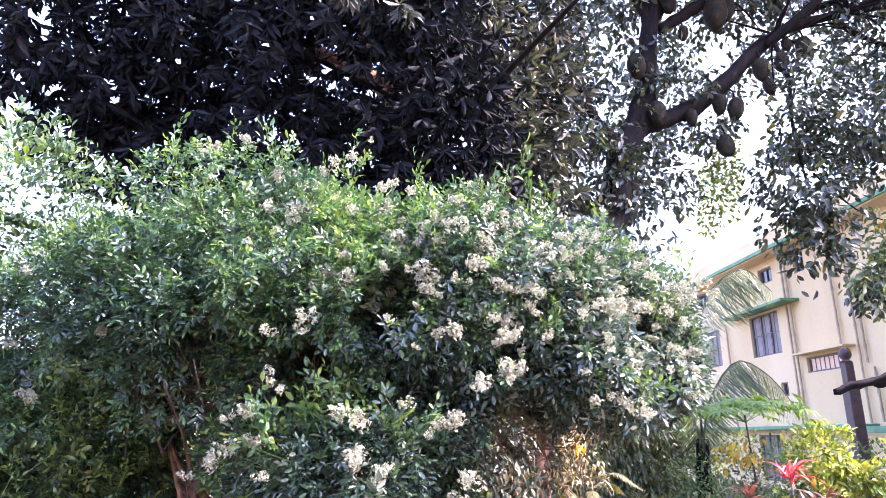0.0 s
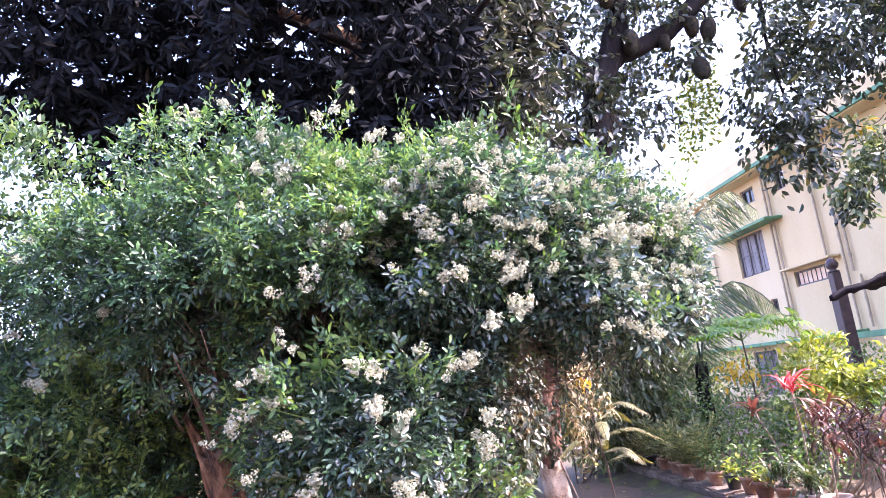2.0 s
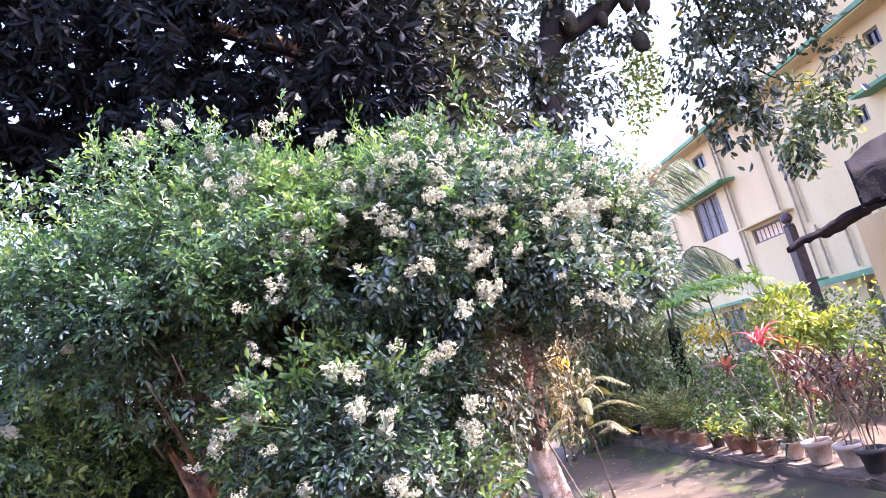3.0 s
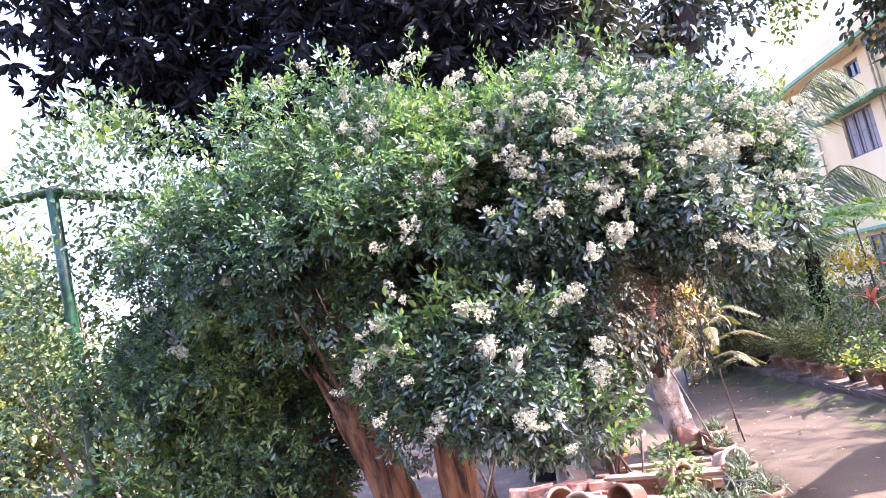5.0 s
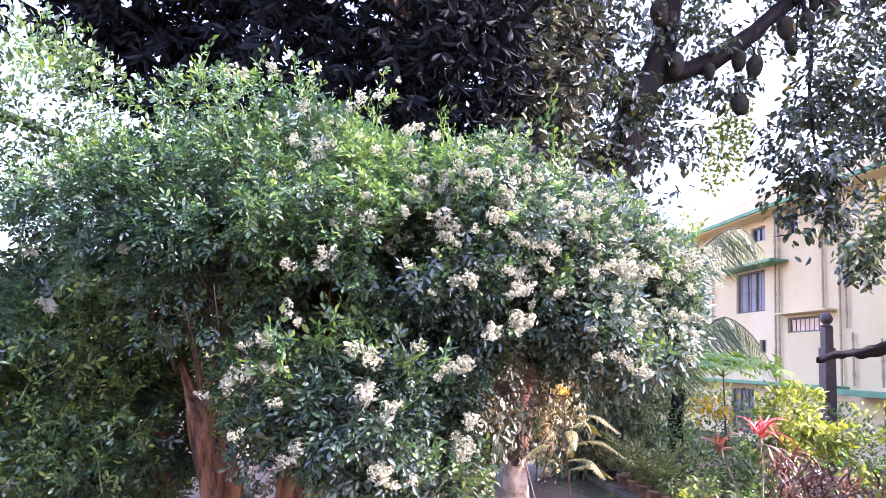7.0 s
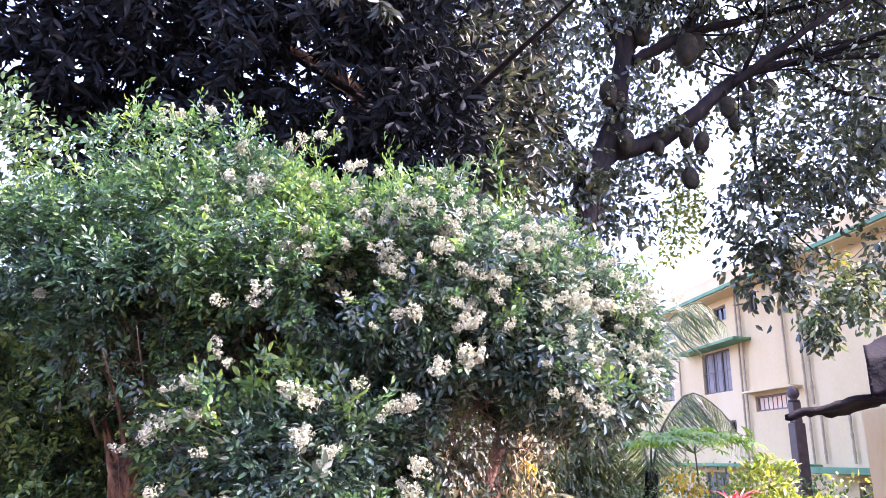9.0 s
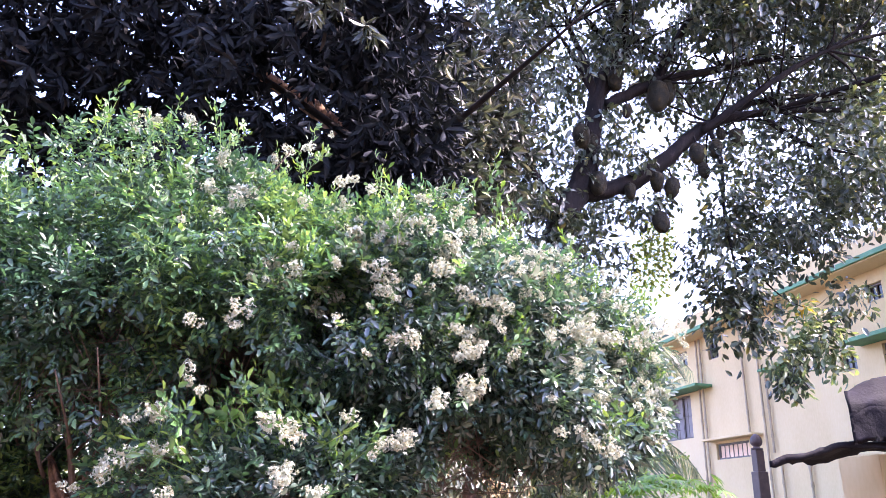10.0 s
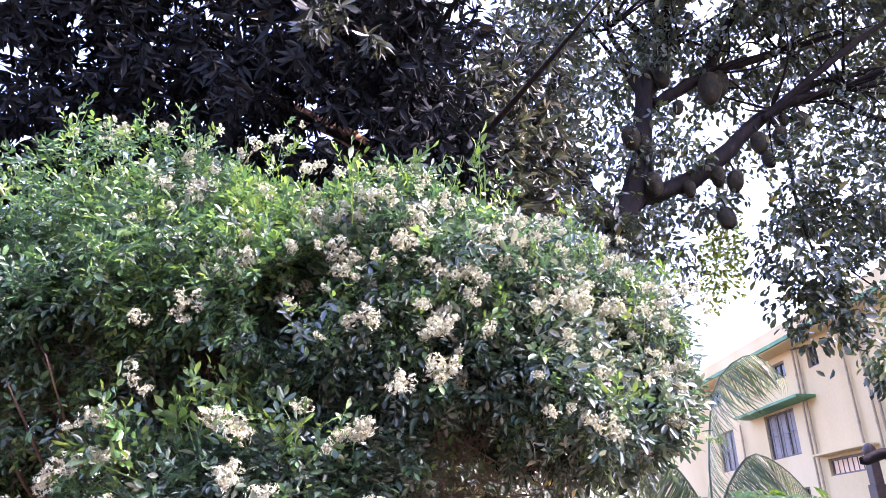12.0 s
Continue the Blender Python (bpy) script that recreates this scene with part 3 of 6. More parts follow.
# ---- plain unseen wall that closes the garden behind the eye, added to cut skylight ----
box("skylight_cut_wall", (-14, -4.3, -0.2), (9.0, -4.0, 4.6), MAT["plaster"], None, "plain cream plastered wall, added unseen behind the eye", bevel=0.02)
tagged(bpy.data.objects["skylight_cut_wall"], kind="structure")

# ---- dark garden post and the shed under a tarpaulin ----
post = thing("garden_post", (8.29, 12.3, 0), "dark brown square garden post with a ball finial", "post")
box("shaft", (-0.105, -0.105, 0), (0.105, 0.105, 2.4), MAT["post"], post, bevel=0.015)
box("neck", (-0.08, -0.08, 2.402), (0.08, 0.08, 2.78), MAT["post"], post, bevel=0.012)
vs, fs = lathe([(0.001, 2.78), (0.1, 2.782), (0.1, 2.81), (0.065, 2.82), (0.055, 2.84), (0.09, 2.87), (0.11, 2.92), (0.1, 2.98), (0.07, 3.03), (0.03, 3.06), (0.001, 3.07)], 18)
link_mesh("finial", vs, fs, MAT["post"], post, smooth=True)

shed = thing("shed", (4.2, 5.2, 0), "small beige garden booth under a sagging dark tarpaulin", "shed")


def tarp_sheet(name, rows, thick, label=""):
    """A draped sheet between lines of points, with thickness."""
    a = np.array(rows, float)
    n, m = a.shape[:2]
    fine = []
    for j in np.linspace(0, n - 1.001, n * 5):
        for i in np.linspace(0, m - 1.001, m * 6):
            j0, i0 = int(j), int(i)
            u, v = i - i0, j - j0
            p = (1 - v) * ((1 - u) * a[j0, i0] + u * a[j0, i0 + 1]) + v * ((1 - u) * a[j0 + 1, i0] + u * a[j0 + 1, i0 + 1])
            w = 0.04 * noise.noise(Vector(p * 4.5)) + 0.02 * noise.noise(Vector(p * 14))
            fine.append(p + np.array([w * 0.4, w * 0.4, w]))
    cols = m * 6
    vs = fine + [p - np.array([0, 0, thick]) for p in fine]
    k, fs = len(fine), []
    for j in range(n * 5 - 1):
        for i in range(cols - 1):
            q = j * cols + i
            fs += [(q, q + 1, q + 1 + cols, q + cols), (k + q, k + q + cols, k + q + 1 + cols, k + q + 1)]
    rim = [i for i in range(cols)] + [j * cols + cols - 1 for j in range(1, n * 5)] + [(n * 5 - 1) * cols + i for i in range(cols - 2, -1, -1)] + [j * cols for j in range(n * 5 - 2, 0, -1)]
    for p, q in zip(rim, rim[1:] + rim[:1]):
        fs.append((p, p + k, q + k, q))
    return link_mesh(name, [np.array(v) - np.array(shed.location) for v in vs], fs, MAT["tarp"], shed, label, smooth=True)


tarp_sheet("flap", [[(2.95, 4.75, 1.865), (3.2, 4.75, 1.94), (3.55, 4.75, 2.03), (4.2, 4.75, 2.06), (5.4, 4.75, 2.1)],
                    [(3.75, 5.3, 1.96), (3.95, 5.3, 2.02), (4.2, 5.3, 2.08), (4.7, 5.3, 2.12), (5.6, 5.3, 2.16)]], 0.035, "torn dark sheet edge")
h0 = [(3.56, 4.7, 2.04), (3.78, 4.7, 2.07), (4.4, 4.7, 2.12), (5.4, 4.7, 2.2)]
h1 = [(3.56, 4.7, 2.26), (3.75, 4.68, 2.3), (4.4, 4.66, 2.42), (5.4, 4.66, 2.6)]
h2 = [(3.68, 4.85, 2.40), (3.95, 4.85, 2.49), (4.4, 4.85, 2.64), (5.4, 4.85, 2.85)]
h3 = [(4.5, 5.6, 2.42), (4.65, 5.6, 2.5), (4.9, 5.6, 2.55), (5.6, 5.6, 2.7)]
tarp_sheet("roof_cover", [h0, h1, h2, h3], 0.03)
box("wall", (0.08, 0, 0), (1.2, 0.08, 2.02), MAT["plaster"], shed)
box("wall", (0.08, 0.082, 0), (0.16, 0.5, 2.02), MAT["plaster"], shed)
box("wall", (1.12, 0.082, 0), (1.2, 0.5, 2.02), MAT["plaster"], shed)

# ---- green pergola pole ----
pergola = thing("pergola", (-2.2, 3.9, 0), "green enamelled steel pergola pole with cross bars", "pergola")
for pts, rad, nm in (([(0, 0, -0.1), (0, 0, 2.82)], 0.032, "pole"), ([(-3.5, 0.3, 2.92), (0.05, 0, 2.81)], 0.028, "beam"), ([(0.0, 0, 2.80), (0.9, 1.5, 2.78)], 0.03, "beam"), ([(-3.2, 0.25, 2.2), (-0.03, 0, 2.11)], 0.022, "rail")):
    a, b = pts
    limb(nm, [(*a, rad), (*[(p + q) / 2 for p, q in zip(a, b)], rad), (*b, rad)], MAT["pole_paint"], pergola, n=6, sides=12, rough=0.0)

# ---- flowering orange jasmine bush ----
bush = thing("jasmine_bush", (-0.5, 3.6, 0), "dense dark green jasmine bush full of white blossom clusters", "bush")


def local(pts, base):
    return [(p[0] - base[0], p[1] - base[1], p[2] - base[2], *p[3:]) for p in pts]


BB = (-0.5, 3.6, 0)
limb("trunk", local([(-0.5, 3.62, -0.1, 0.11), (-0.54, 3.56, 0.5, 0.095), (-0.61, 3.48, 1.0, 0.076), (-0.73, 3.46, 1.32, 0.062), (-0.8, 3.5, 1.44, 0.032), (-0.9, 3.6, 1.6, 0.008)], BB), MAT["bark"], bush, 40, 36, 0.035, 0.2, seed=4)
limb("trunk", local([(-0.3, 3.68, -0.1, 0.1), (-0.32, 3.6, 0.6, 0.08), (-0.31, 3.52, 1.1, 0.068), (-0.26, 3.52, 1.4, 0.045), (-0.18, 3.6, 1.7, 0.02), (-0.05, 3.7, 2.1, 0.01)], BB), MAT["bark"], bush, 36, 32, 0.035, 0.2, seed=5)
limb("trunk", local([(-0.65, 3.8, -0.1, 0.1), (-0.9, 3.85, 0.7, 0.08), (-1.0, 3.9, 1.1, 0.05), (-1.05, 3.95, 1.35, 0.02), (-1.1, 4.0, 1.5, 0.008)], BB), MAT["bark"], bush, 18, 14, 0.05, 0.1, seed=6)
br = random.Random(11)
for i in range(46):
    a = br.uniform(0, 6.28)
    s = br.choice([(-0.75, 3.5, 1.4), (-0.3, 3.55, 1.3), (-0.95, 3.8, 1.5), (-0.1, 3.6, 1.8), (-0.6, 3.6, 1.9)])
    e = (s[0] + br.uniform(-0.6, 1.2) * 0.8, s[1] + br.uniform(-0.7, 0.5), s[2] + br.uniform(0.1, 0.8))
    mid = tuple((p + q) / 2 + br.uniform(-0.08, 0.08) for p, q in zip(s, e))
    limb("branch", local([(*s, 0.009), (*mid, 0.006), (*e, 0.002)], BB), MAT["twig"], bush, 8, 5, 0.05, seed=i)
limb("branch", local([(-0.72, 3.42, 1.42, 0.02), (-0.5, 3.25, 1.5, 0.013), (-0.28, 3.1, 1.52, 0.006)], BB), MAT["twig"], bush, 8, 6, seed=77)

CROWN_LOBES = [(-0.35, 3.55, 2.22, 0.74, 0.7, 0.5, 1.3), (0.38, 3.4, 2.12, 0.72, 0.66, 0.48, 1.6), (0.98, 3.5, 2.04, 0.43, 0.5, 0.36, 1.4), (-1.1, 3.55, 2.18, 0.5, 0.55, 0.36, 1.1), (0.82, 3.2, 1.86, 0.46, 0.36, 0.29, 1.6), (0.0, 3.08, 1.42, 0.38, 0.34, 0.28, 1.4), (0.12, 3.16, 1.24, 0.26, 0.28, 0.17, 1.0), (-1.4, 3.7, 1.66, 0.42, 0.45, 0.36, 1.1), (-1.2, 3.85, 1.2, 0.42, 0.4, 0.32, 1.0), (1.16, 3.4, 1.87, 0.23, 0.3, 0.22, 1.2)]
CROWN_SPRIGS = [(-0.1, 4.2, 2.1, 1.1, 0.4, 0.5, 0.9), (0.22, 3.2, 1.65, 0.3, 0.28, 0.22, 1.1), (-0.7, 3.2, 1.85, 0.38, 0.22, 0.2, 0.7), (-0.4, 3.12, 1.52, 0.2, 0.2, 0.2, 0.8), (-0.42, 3.15, 1.3, 0.12, 0.15, 0.15, 0.5), (-0.7, 3.3, 2.68, 0.38, 0.25, 0.14, 0.35), (-0.55, 3.14, 2.08, 0.5, 0.28, 0.2, 1.3), (0.15, 3.0, 2.06, 0.45, 0.26, 0.2, 1.2)]
BLOBS = CROWN_LOBES + CROWN_SPRIGS
DEEP = [(0.5, 3.6, 1.95, 0.8, 0.35, 0.4, 1.0), (-0.5, 3.9, 2.0, 0.8, 0.3, 0.45, 1.0), (0.25, 3.55, 1.55, 0.28, 0.25, 0.3, 0.6), (-1.3, 3.9, 1.6, 0.6, 0.3, 0.7, 1.0), (-0.4, 4.2, 1.4, 0.7, 0.3, 0.4, 0.5), (-0.9, 4.0, 2.25, 0.6, 0.3, 0.35, 1.2), (-0.75, 3.65, 2.15, 0.4, 0.22, 0.24, 2.0)]
p, out = cloud(BLOBS, 84000, 21, (0.62, 1.05), 0.26)
p, out = thin(p, out, 1, 3.2, -0.26)
p, out = thin(p, out, 8, 9.0, -0.3)
p2, out2 = cloud(DEEP, 11000, 22, (0.2, 1.0), 0.3)
p, out = np.vstack([p, p2]), np.vstack([out, out2])
# an open hollow of bare twigs below the left of the crown
hollow = (((p - np.array([-0.6, 3.3, 1.83])) / np.array([0.42, 0.8, 0.25])) ** 2).sum(axis=1)
keep = (hollow > 1) | (np.random.default_rng(2).random(len(p)) < 0.5 + 0.3 * hollow)
p, out = p[keep], out[keep]
# the crown ends in a slanting hem, with a gap between its right lobe and the low clump
hem = 1.81 - 0.38 * (p[:, 0] - 0.5) + 0.05 * np.sin(p[:, 0] * 23) + np.random.default_rng(3).normal(0, 0.03, len(p))
keep = ((p[:, 0] < 0.43) | (p[:, 2] > hem)) & (p[:, 0] < 1.46)
p, out = p[keep], out[keep]


def crown_front(x, z):
    """How far ahead the crown's front lies at that width and height."""
    best = 2.69 + 0.45 * max(0, z - 1.95) + 0.25 * ((x - 0.25) / 1.1) ** 2
    for bx, by, bz, rx, ry, rz, _ in BLOBS:
        d = 1 - ((x - bx) / rx) ** 2 - ((z - bz) / rz) ** 2
        if d > 0:
            best = min(best, by - ry * math.sqrt(d) - 0.015)
    return best


# blossom clusters: across, height, size
UPPER_BLOSSOMS = [(-0.8, 2.85, 0.9), (-0.68, 2.77, 1), (-0.56, 2.86, 0.8), (-0.39, 2.65, 0.9), (-0.49, 2.56, 0.6), (-0.41, 2.45, 0.8), (-0.31, 2.42, 0.8), (-0.83, 2.77, 0.5), (-0.44, 2.29, 0.5), (0.03, 2.55, 1), (-0.1, 2.71, 0.7), (-0.02, 2.81, 0.4), (0.14, 2.54, 0.7), (0.08, 2.31, 1.2), (0.19, 2.35, 0.9), (-0.11, 2.23, 0.8), (-0.09, 2.15, 1), (0.19, 2.17, 1.2), (0.36, 2.18, 1.1), (0.45, 2.11, 0.9), (0.56, 2.09, 0.8), (0.62, 2.23, 1), (0.72, 2.24, 1), (0.41, 2.25, 0.8), (0.49, 2.42, 0.7), (0.37, 2.57, 0.6), (-0.22, 2.01, 0.9), (-0.35, 1.96, 0.7), (0.27, 1.95, 0.9), (0.48, 1.93, 0.8)]
LOWER_BLOSSOMS = [(0.48, 1.82, 1.2), (0.36, 1.77, 0.9), (0.9, 2.06, 0.9), (0.74, 2.01, 0.7), (1.04, 2.24, 0.8), (1.2, 2.15, 0.8), (1.32, 2.18, 0.9), (0.95, 1.68, 0.6), (1.06, 1.82, 0.5), (-1, 1.99, 0.9), (-1.31, 2.23, 0.6), (-1.27, 2.3, 0.5), (-1.29, 1.77, 0.8), (-1.41, 1.98, 0.7), (-0.47, 1.67, 0.6), (-0.38, 1.6, 0.8), (-0.48, 1.57, 1.1), (-0.34, 1.49, 0.6), (-0.05, 1.66, 1.2), (-0.04, 1.53, 1.2), (0.04, 1.5, 0.9), (0.12, 1.71, 0.6), (0.19, 1.61, 0.5), (0.28, 1.65, 0.9), (-0.33, 1.8, 0.8), (0.07, 1.99, 0.6), (0.6, 1.93, 0.6), (0.72, 2.16, 0.5), (0.82, 1.93, 0.6), (0.15, 1.89, 0.4)]
EDGE_BLOSSOMS = [(-0.2, 2.65, 0.6), (0.86, 2.25, 0.7), (-0.47, 1.37, 0.7), (-0.3, 1.3, 0.7), (-0.6, 1.49, 0.6), (-1.32, 1.78, 0.7), (0.26, 1.65, 0.8), (0.31, 1.4, 0.8), (0.13, 1.27, 0.6), (0, 1.28, 0.6), (0.15, 1.16, 0.6), (0.91, 1.69, 0.9), (0.87, 2.05, 1), (0.99, 2.05, 0.8), (1.16, 2.0, 0.7), (0.47, 1.93, 0.9), (0.32, 1.47, 0.9), (0.29, 1.38, 0.8), (-0.25, 1.34, 0.9), (0.03, 1.29, 1.1), (-0.42, 1.7, 0.9), (0.38, 2.55, 0.8), (1.14, 2.15, 0.6), (0.77, 1.71, 0.6), (0.24, 2.28, 0.9), (-0.29, 2.58, 0.6), (-0.17, 2.7, 0.7)]
# small late clusters strewn over the sunlit end of the crown
loose = random.Random(47)
STREWN_BLOSSOMS = []
while len(STREWN_BLOSSOMS) < 44:
    x, z = loose.uniform(0.1, 1.38), loose.uniform(1.72, 2.48)
    if any(((x - b[0]) / b[3]) ** 2 + ((z - b[2]) / b[5]) ** 2 < 0.9 for b in BLOBS[1:3] + BLOBS[4:5]) and z > 1.84 - 0.38 * (x - 0.5):
        STREWN_BLOSSOMS.append((x, z, loose.uniform(0.35, 0.75)))
CLUSTERS = np.array(UPPER_BLOSSOMS + LOWER_BLOSSOMS + EDGE_BLOSSOMS + STREWN_BLOSSOMS)
# leaves stand aside from the face of each cluster
for cx, cz, cs in CLUSTERS:
    cover = ((p[:, 0] - cx) ** 2 + (p[:, 2] - cz) ** 2 < (0.05 * cs) ** 2) & (p[:, 1] < crown_front(cx, cz) + 0.02)
    p, out = p[~cover], out[~cover]
r = np.random.default_rng(5)
n = len(p)
ahead = out * 0.9 + r.normal(size=(n, 3)) * 0.65
up = np.array([0, 0, 1.0]) * 0.75 + out * 0.6 + r.normal(size=(n, 3)) * 0.55
sprays = [pinnate(0.056, 2, 0.031, 0.0138, s, False) for s in range(6)] + [pinnate(0.07, 3, 0.028, 0.0125, s, False) for s in range(6, 10)]
size = r.uniform(0.6, 1.25, n)
old = r.random(n) < np.clip(0.2 + 0.6 * p[:, 0] - 0.5 * (p[:, 2] - 2.1), 0.05, 0.85)
scatter("foliage", sprays, p[~old] - np.array(BB), ahead[~old], up[~old], size[~old], MAT["bush"], bush)
scatter("old_foliage", sprays[:6], p[old] - np.array(BB), ahead[old], up[old], size[old] * 1.1, MAT["waxy"], bush, "waxy older leaves, sky glare toned into their colour")

# bare twigs in the hollow under the crown
r = np.random.default_rng(19)
tw, _ = cloud([(-0.4, 3.35, 1.9, 0.6, 0.3, 0.28, 1), (-0.2, 3.4, 1.5, 0.5, 0.3, 0.35, 0.8), (0.6, 3.4, 1.7, 0.4, 0.25, 0.25, 0.6)], 2600, 23, (0.2, 1.0))
tri = (np.array([(-0.0018, 0, 0), (0.0018, 0, 0), (0, 0, 0.003), (-0.0008, 0.2, 0.01), (0.0008, 0.2, 0.01), (0, 0.2, 0.012)]), [(0, 1, 4, 3), (1, 2, 5, 4), (2, 0, 3, 5)])
scatter("twig", [tri], tw - np.array(BB), r.normal(size=tw.shape) + np.array([0.2, -0.2, 0.5]), r.normal(size=tw.shape), r.uniform(0.5, 1.3, len(tw)), MAT["twig"], bush, "thin bare brown twigs")

# young shoots that stand out of the top
def shoot(seed, size=0.034):
    q = random.Random(seed)
    parts = []
    for i in range(6):
        u = 0.2 + 0.8 * i / 5
        bow = 0.035 * u * u * (1 if seed % 2 else -1)
        m = pose(bow, 0.2 * u, 0, 0, q.uniform(0, 360), 0) @ pose(0, 0, 0, 0, 0, (1 - 0.6 * u) * q.uniform(35, 75)) @ pose(0, 0, 0, 0, q.uniform(-60, 60), 0)
        parts.append(turned(pinnate(q.uniform(0.04, 0.08), q.choice((1, 1, 2)), size * q.uniform(0.7, 1.35), size * q.uniform(0.36, 0.55), seed * 10 + i), m))
    parts.append((np.array([(-0.002, 0, 0), (0.002, 0, 0), (0.001, 0.2, 0), (-0.001, 0.2, 0)]), [(0, 1, 2, 3)]))
    return joined(parts)


SHOOTS = []
for s in range(12):
    v, f = shoot(s) if s < 6 else shoot(s, 0.045)
    me = bpy.data.meshes.new("shoot")
    me.from_pydata([tuple(c) for c in v], [], f)
    me.materials.append(MAT["sprig" if s < 6 else "glossy"])
    me.polygons.foreach_set("use_smooth", np.ones(len(me.polygons), bool))
    SHOOTS.append(me)


def put_shoot(x, y, z, size, seed, lean=25, large=False):
    q = random.Random(seed)
    ob = new("shoot", SHOOTS[seed % 6 + (6 if large else 0)])
    ob.parent = bush
    ob.matrix_basis = pose(x - BB[0], y - BB[1], z - BB[2], 90 + q.uniform(-lean, lean), q.uniform(-lean, lean), q.uniform(-60, 60)) @ Matrix.Diagonal((size, size, size, 1))


p, out = cloud(BLOBS[:6] + BLOBS[7:8], 1200, 31, (0.97, 1.05), 0.2)
count = 0
for q, o in zip(p, out):
    if o[2] > 0.15 and q[1] < 3.75 and count < 80:
        put_shoot(*q, random.uniform(0.45, 0.95), count)
        count += 1
for i in range(34):
    u = i / 33
    put_shoot(-0.32 + 0.5 * u + random.uniform(-0.05, 0.05), 2.86 + random.uniform(-0.08, 0.12), 1.54 + 0.15 * math.sin(u * 3.1) + random.uniform(-0.1, 0.06), random.uniform(0.5, 0.9), 700 + i, 65, i % 3 > 0)
for i in range(16):
    put_shoot(random.uniform(0.0, 0.42), 2.84 + random.uniform(-0.06, 0.1), random.uniform(1.12, 1.34), random.uniform(0.5, 0.8), 780 + i, 80, True)
p, out = cloud(BLOBS[1:3] + BLOBS[4:5], 500, 33, (0.98, 1.04), 0.2)
count = 0
for q, o in zip(p, out):
    if o[1] < -0.2 and q[2] > 1.84 - 0.38 * (q[0] - 0.5) and count < 46:
        put_shoot(*q, random.uniform(0.4, 0.7), 760 + count, 80, True)
        count += 1
for i in range(26):
    put_shoot(random.uniform(1.0, 1.3), 3.12 + random.uniform(-0.06, 0.14), random.uniform(1.55, 2.15), random.uniform(0.4, 0.65), 820 + i, 85)
for i in range(36):
    put_shoot(random.uniform(-1.7, -0.95), 3.3 + random.uniform(-0.1, 0.1), random.uniform(0.95, 1.5), random.uniform(0.6, 0.95), 860 + i, 75, i % 2 > 0)
# the shoots that stand highest over the crown
for i, (x, z, s) in enumerate(((-0.85, 2.68, 0.8), (-0.62, 2.72, 0.6), (-0.42, 2.7, 0.8), (-0.1, 2.68, 0.75), (0.19, 2.56, 0.7), (0.52, 2.5, 1.1), (0.66, 2.48, 1.0), (0.72, 2.42, 0.7), (0.96, 2.34, 0.7), (-1.5, 2.65, 1.1), (1.3, 2.2, 0.6))):
    put_shoot(x, 3.12, z, s * 1.15, 500 + i, 14)
    for k in range(2):
        put_shoot(x + random.uniform(-0.07, 0.07), 3.12 + random.uniform(-0.06, 0.06), z - random.uniform(0.02, 0.08), s * random.uniform(0.6, 0.95), 520 + 2 * i + k, 22)


def blossom(seed):
    """A cluster of small five-petalled flowers."""
    q = random.Random(seed)
    shapes = []
    lobes = [Vector((q.uniform(-0.055, 0.055), q.uniform(-0.05, 0.05), q.uniform(-0.04, 0.04))) for _ in range(8)]
    for i in range(64):
        d = Vector((q.gauss(0, 1), q.gauss(0, 1), q.gauss(0.2, 1))).normalized()
        at = q.choice(lobes) + d * 0.03 * q.uniform(0.4, 1.3)
        base = Matrix.Translation(at) @ d.to_track_quat("Z", "Y").to_matrix().to_4x4() @ pose(0, 0, 0, q.uniform(-30, 30), q.uniform(-30, 30), q.uniform(0, 360))
        for k in range(5):
            shapes.append(turned(leaf(q.uniform(0.012, 0.017), 0.0074, 0.4, 0.2, 0.55, False), base @ pose(0, 0, 0, q.uniform(10, 55), 0, 72 * k)))
    return joined(shapes)


blossom_meshes = []
for s in range(5):
    v, f = blossom(s)
    me = bpy.data.meshes.new("blossom")
    me.from_pydata([tuple(c) for c in v], [], f)
    me.materials.append(MAT["petal"])
    me.polygons.foreach_set("use_smooth", np.ones(len(me.polygons), bool))
    blossom_meshes.append(me)


def put_blossom(x, y, z, size, seed):
    q = random.Random(seed)
    ob = new("blossom", blossom_meshes[seed % 5])
    ob.parent = bush
    ob.matrix_basis = pose(x - BB[0], y - BB[1], z - BB[2], q.uniform(-40, 40), q.uniform(-40, 40), q.uniform(0, 360)) @ Matrix.Diagonal((size, size, size, 1))


for i, (x, z, s) in enumerate(CLUSTERS):
    y = crown_front(x, z) - 0.02
    put_blossom(x, y, z, s * 0.54, i)
    if s > 0.75:
        put_blossom(x + random.uniform(-0.05, 0.05), y + 0.015, z + random.uniform(-0.045, 0.03), s * 0.42, 300 + i)
p, out = cloud(BLOBS[:6] + BLOBS[9:10], 2600, 41, (1.03, 1.08), 0.25)
count = 0
for q, o in zip(p, out):
    if o[1] < -0.15 and q[0] > -0.9 and q[2] > 1.85 - 0.38 * (q[0] - 0.5) and random.random() < 0.45 + 0.4 * q[0] and count < 260:
        put_blossom(*q, random.uniform(0.22, 0.48), 600 + count)
        count += 1

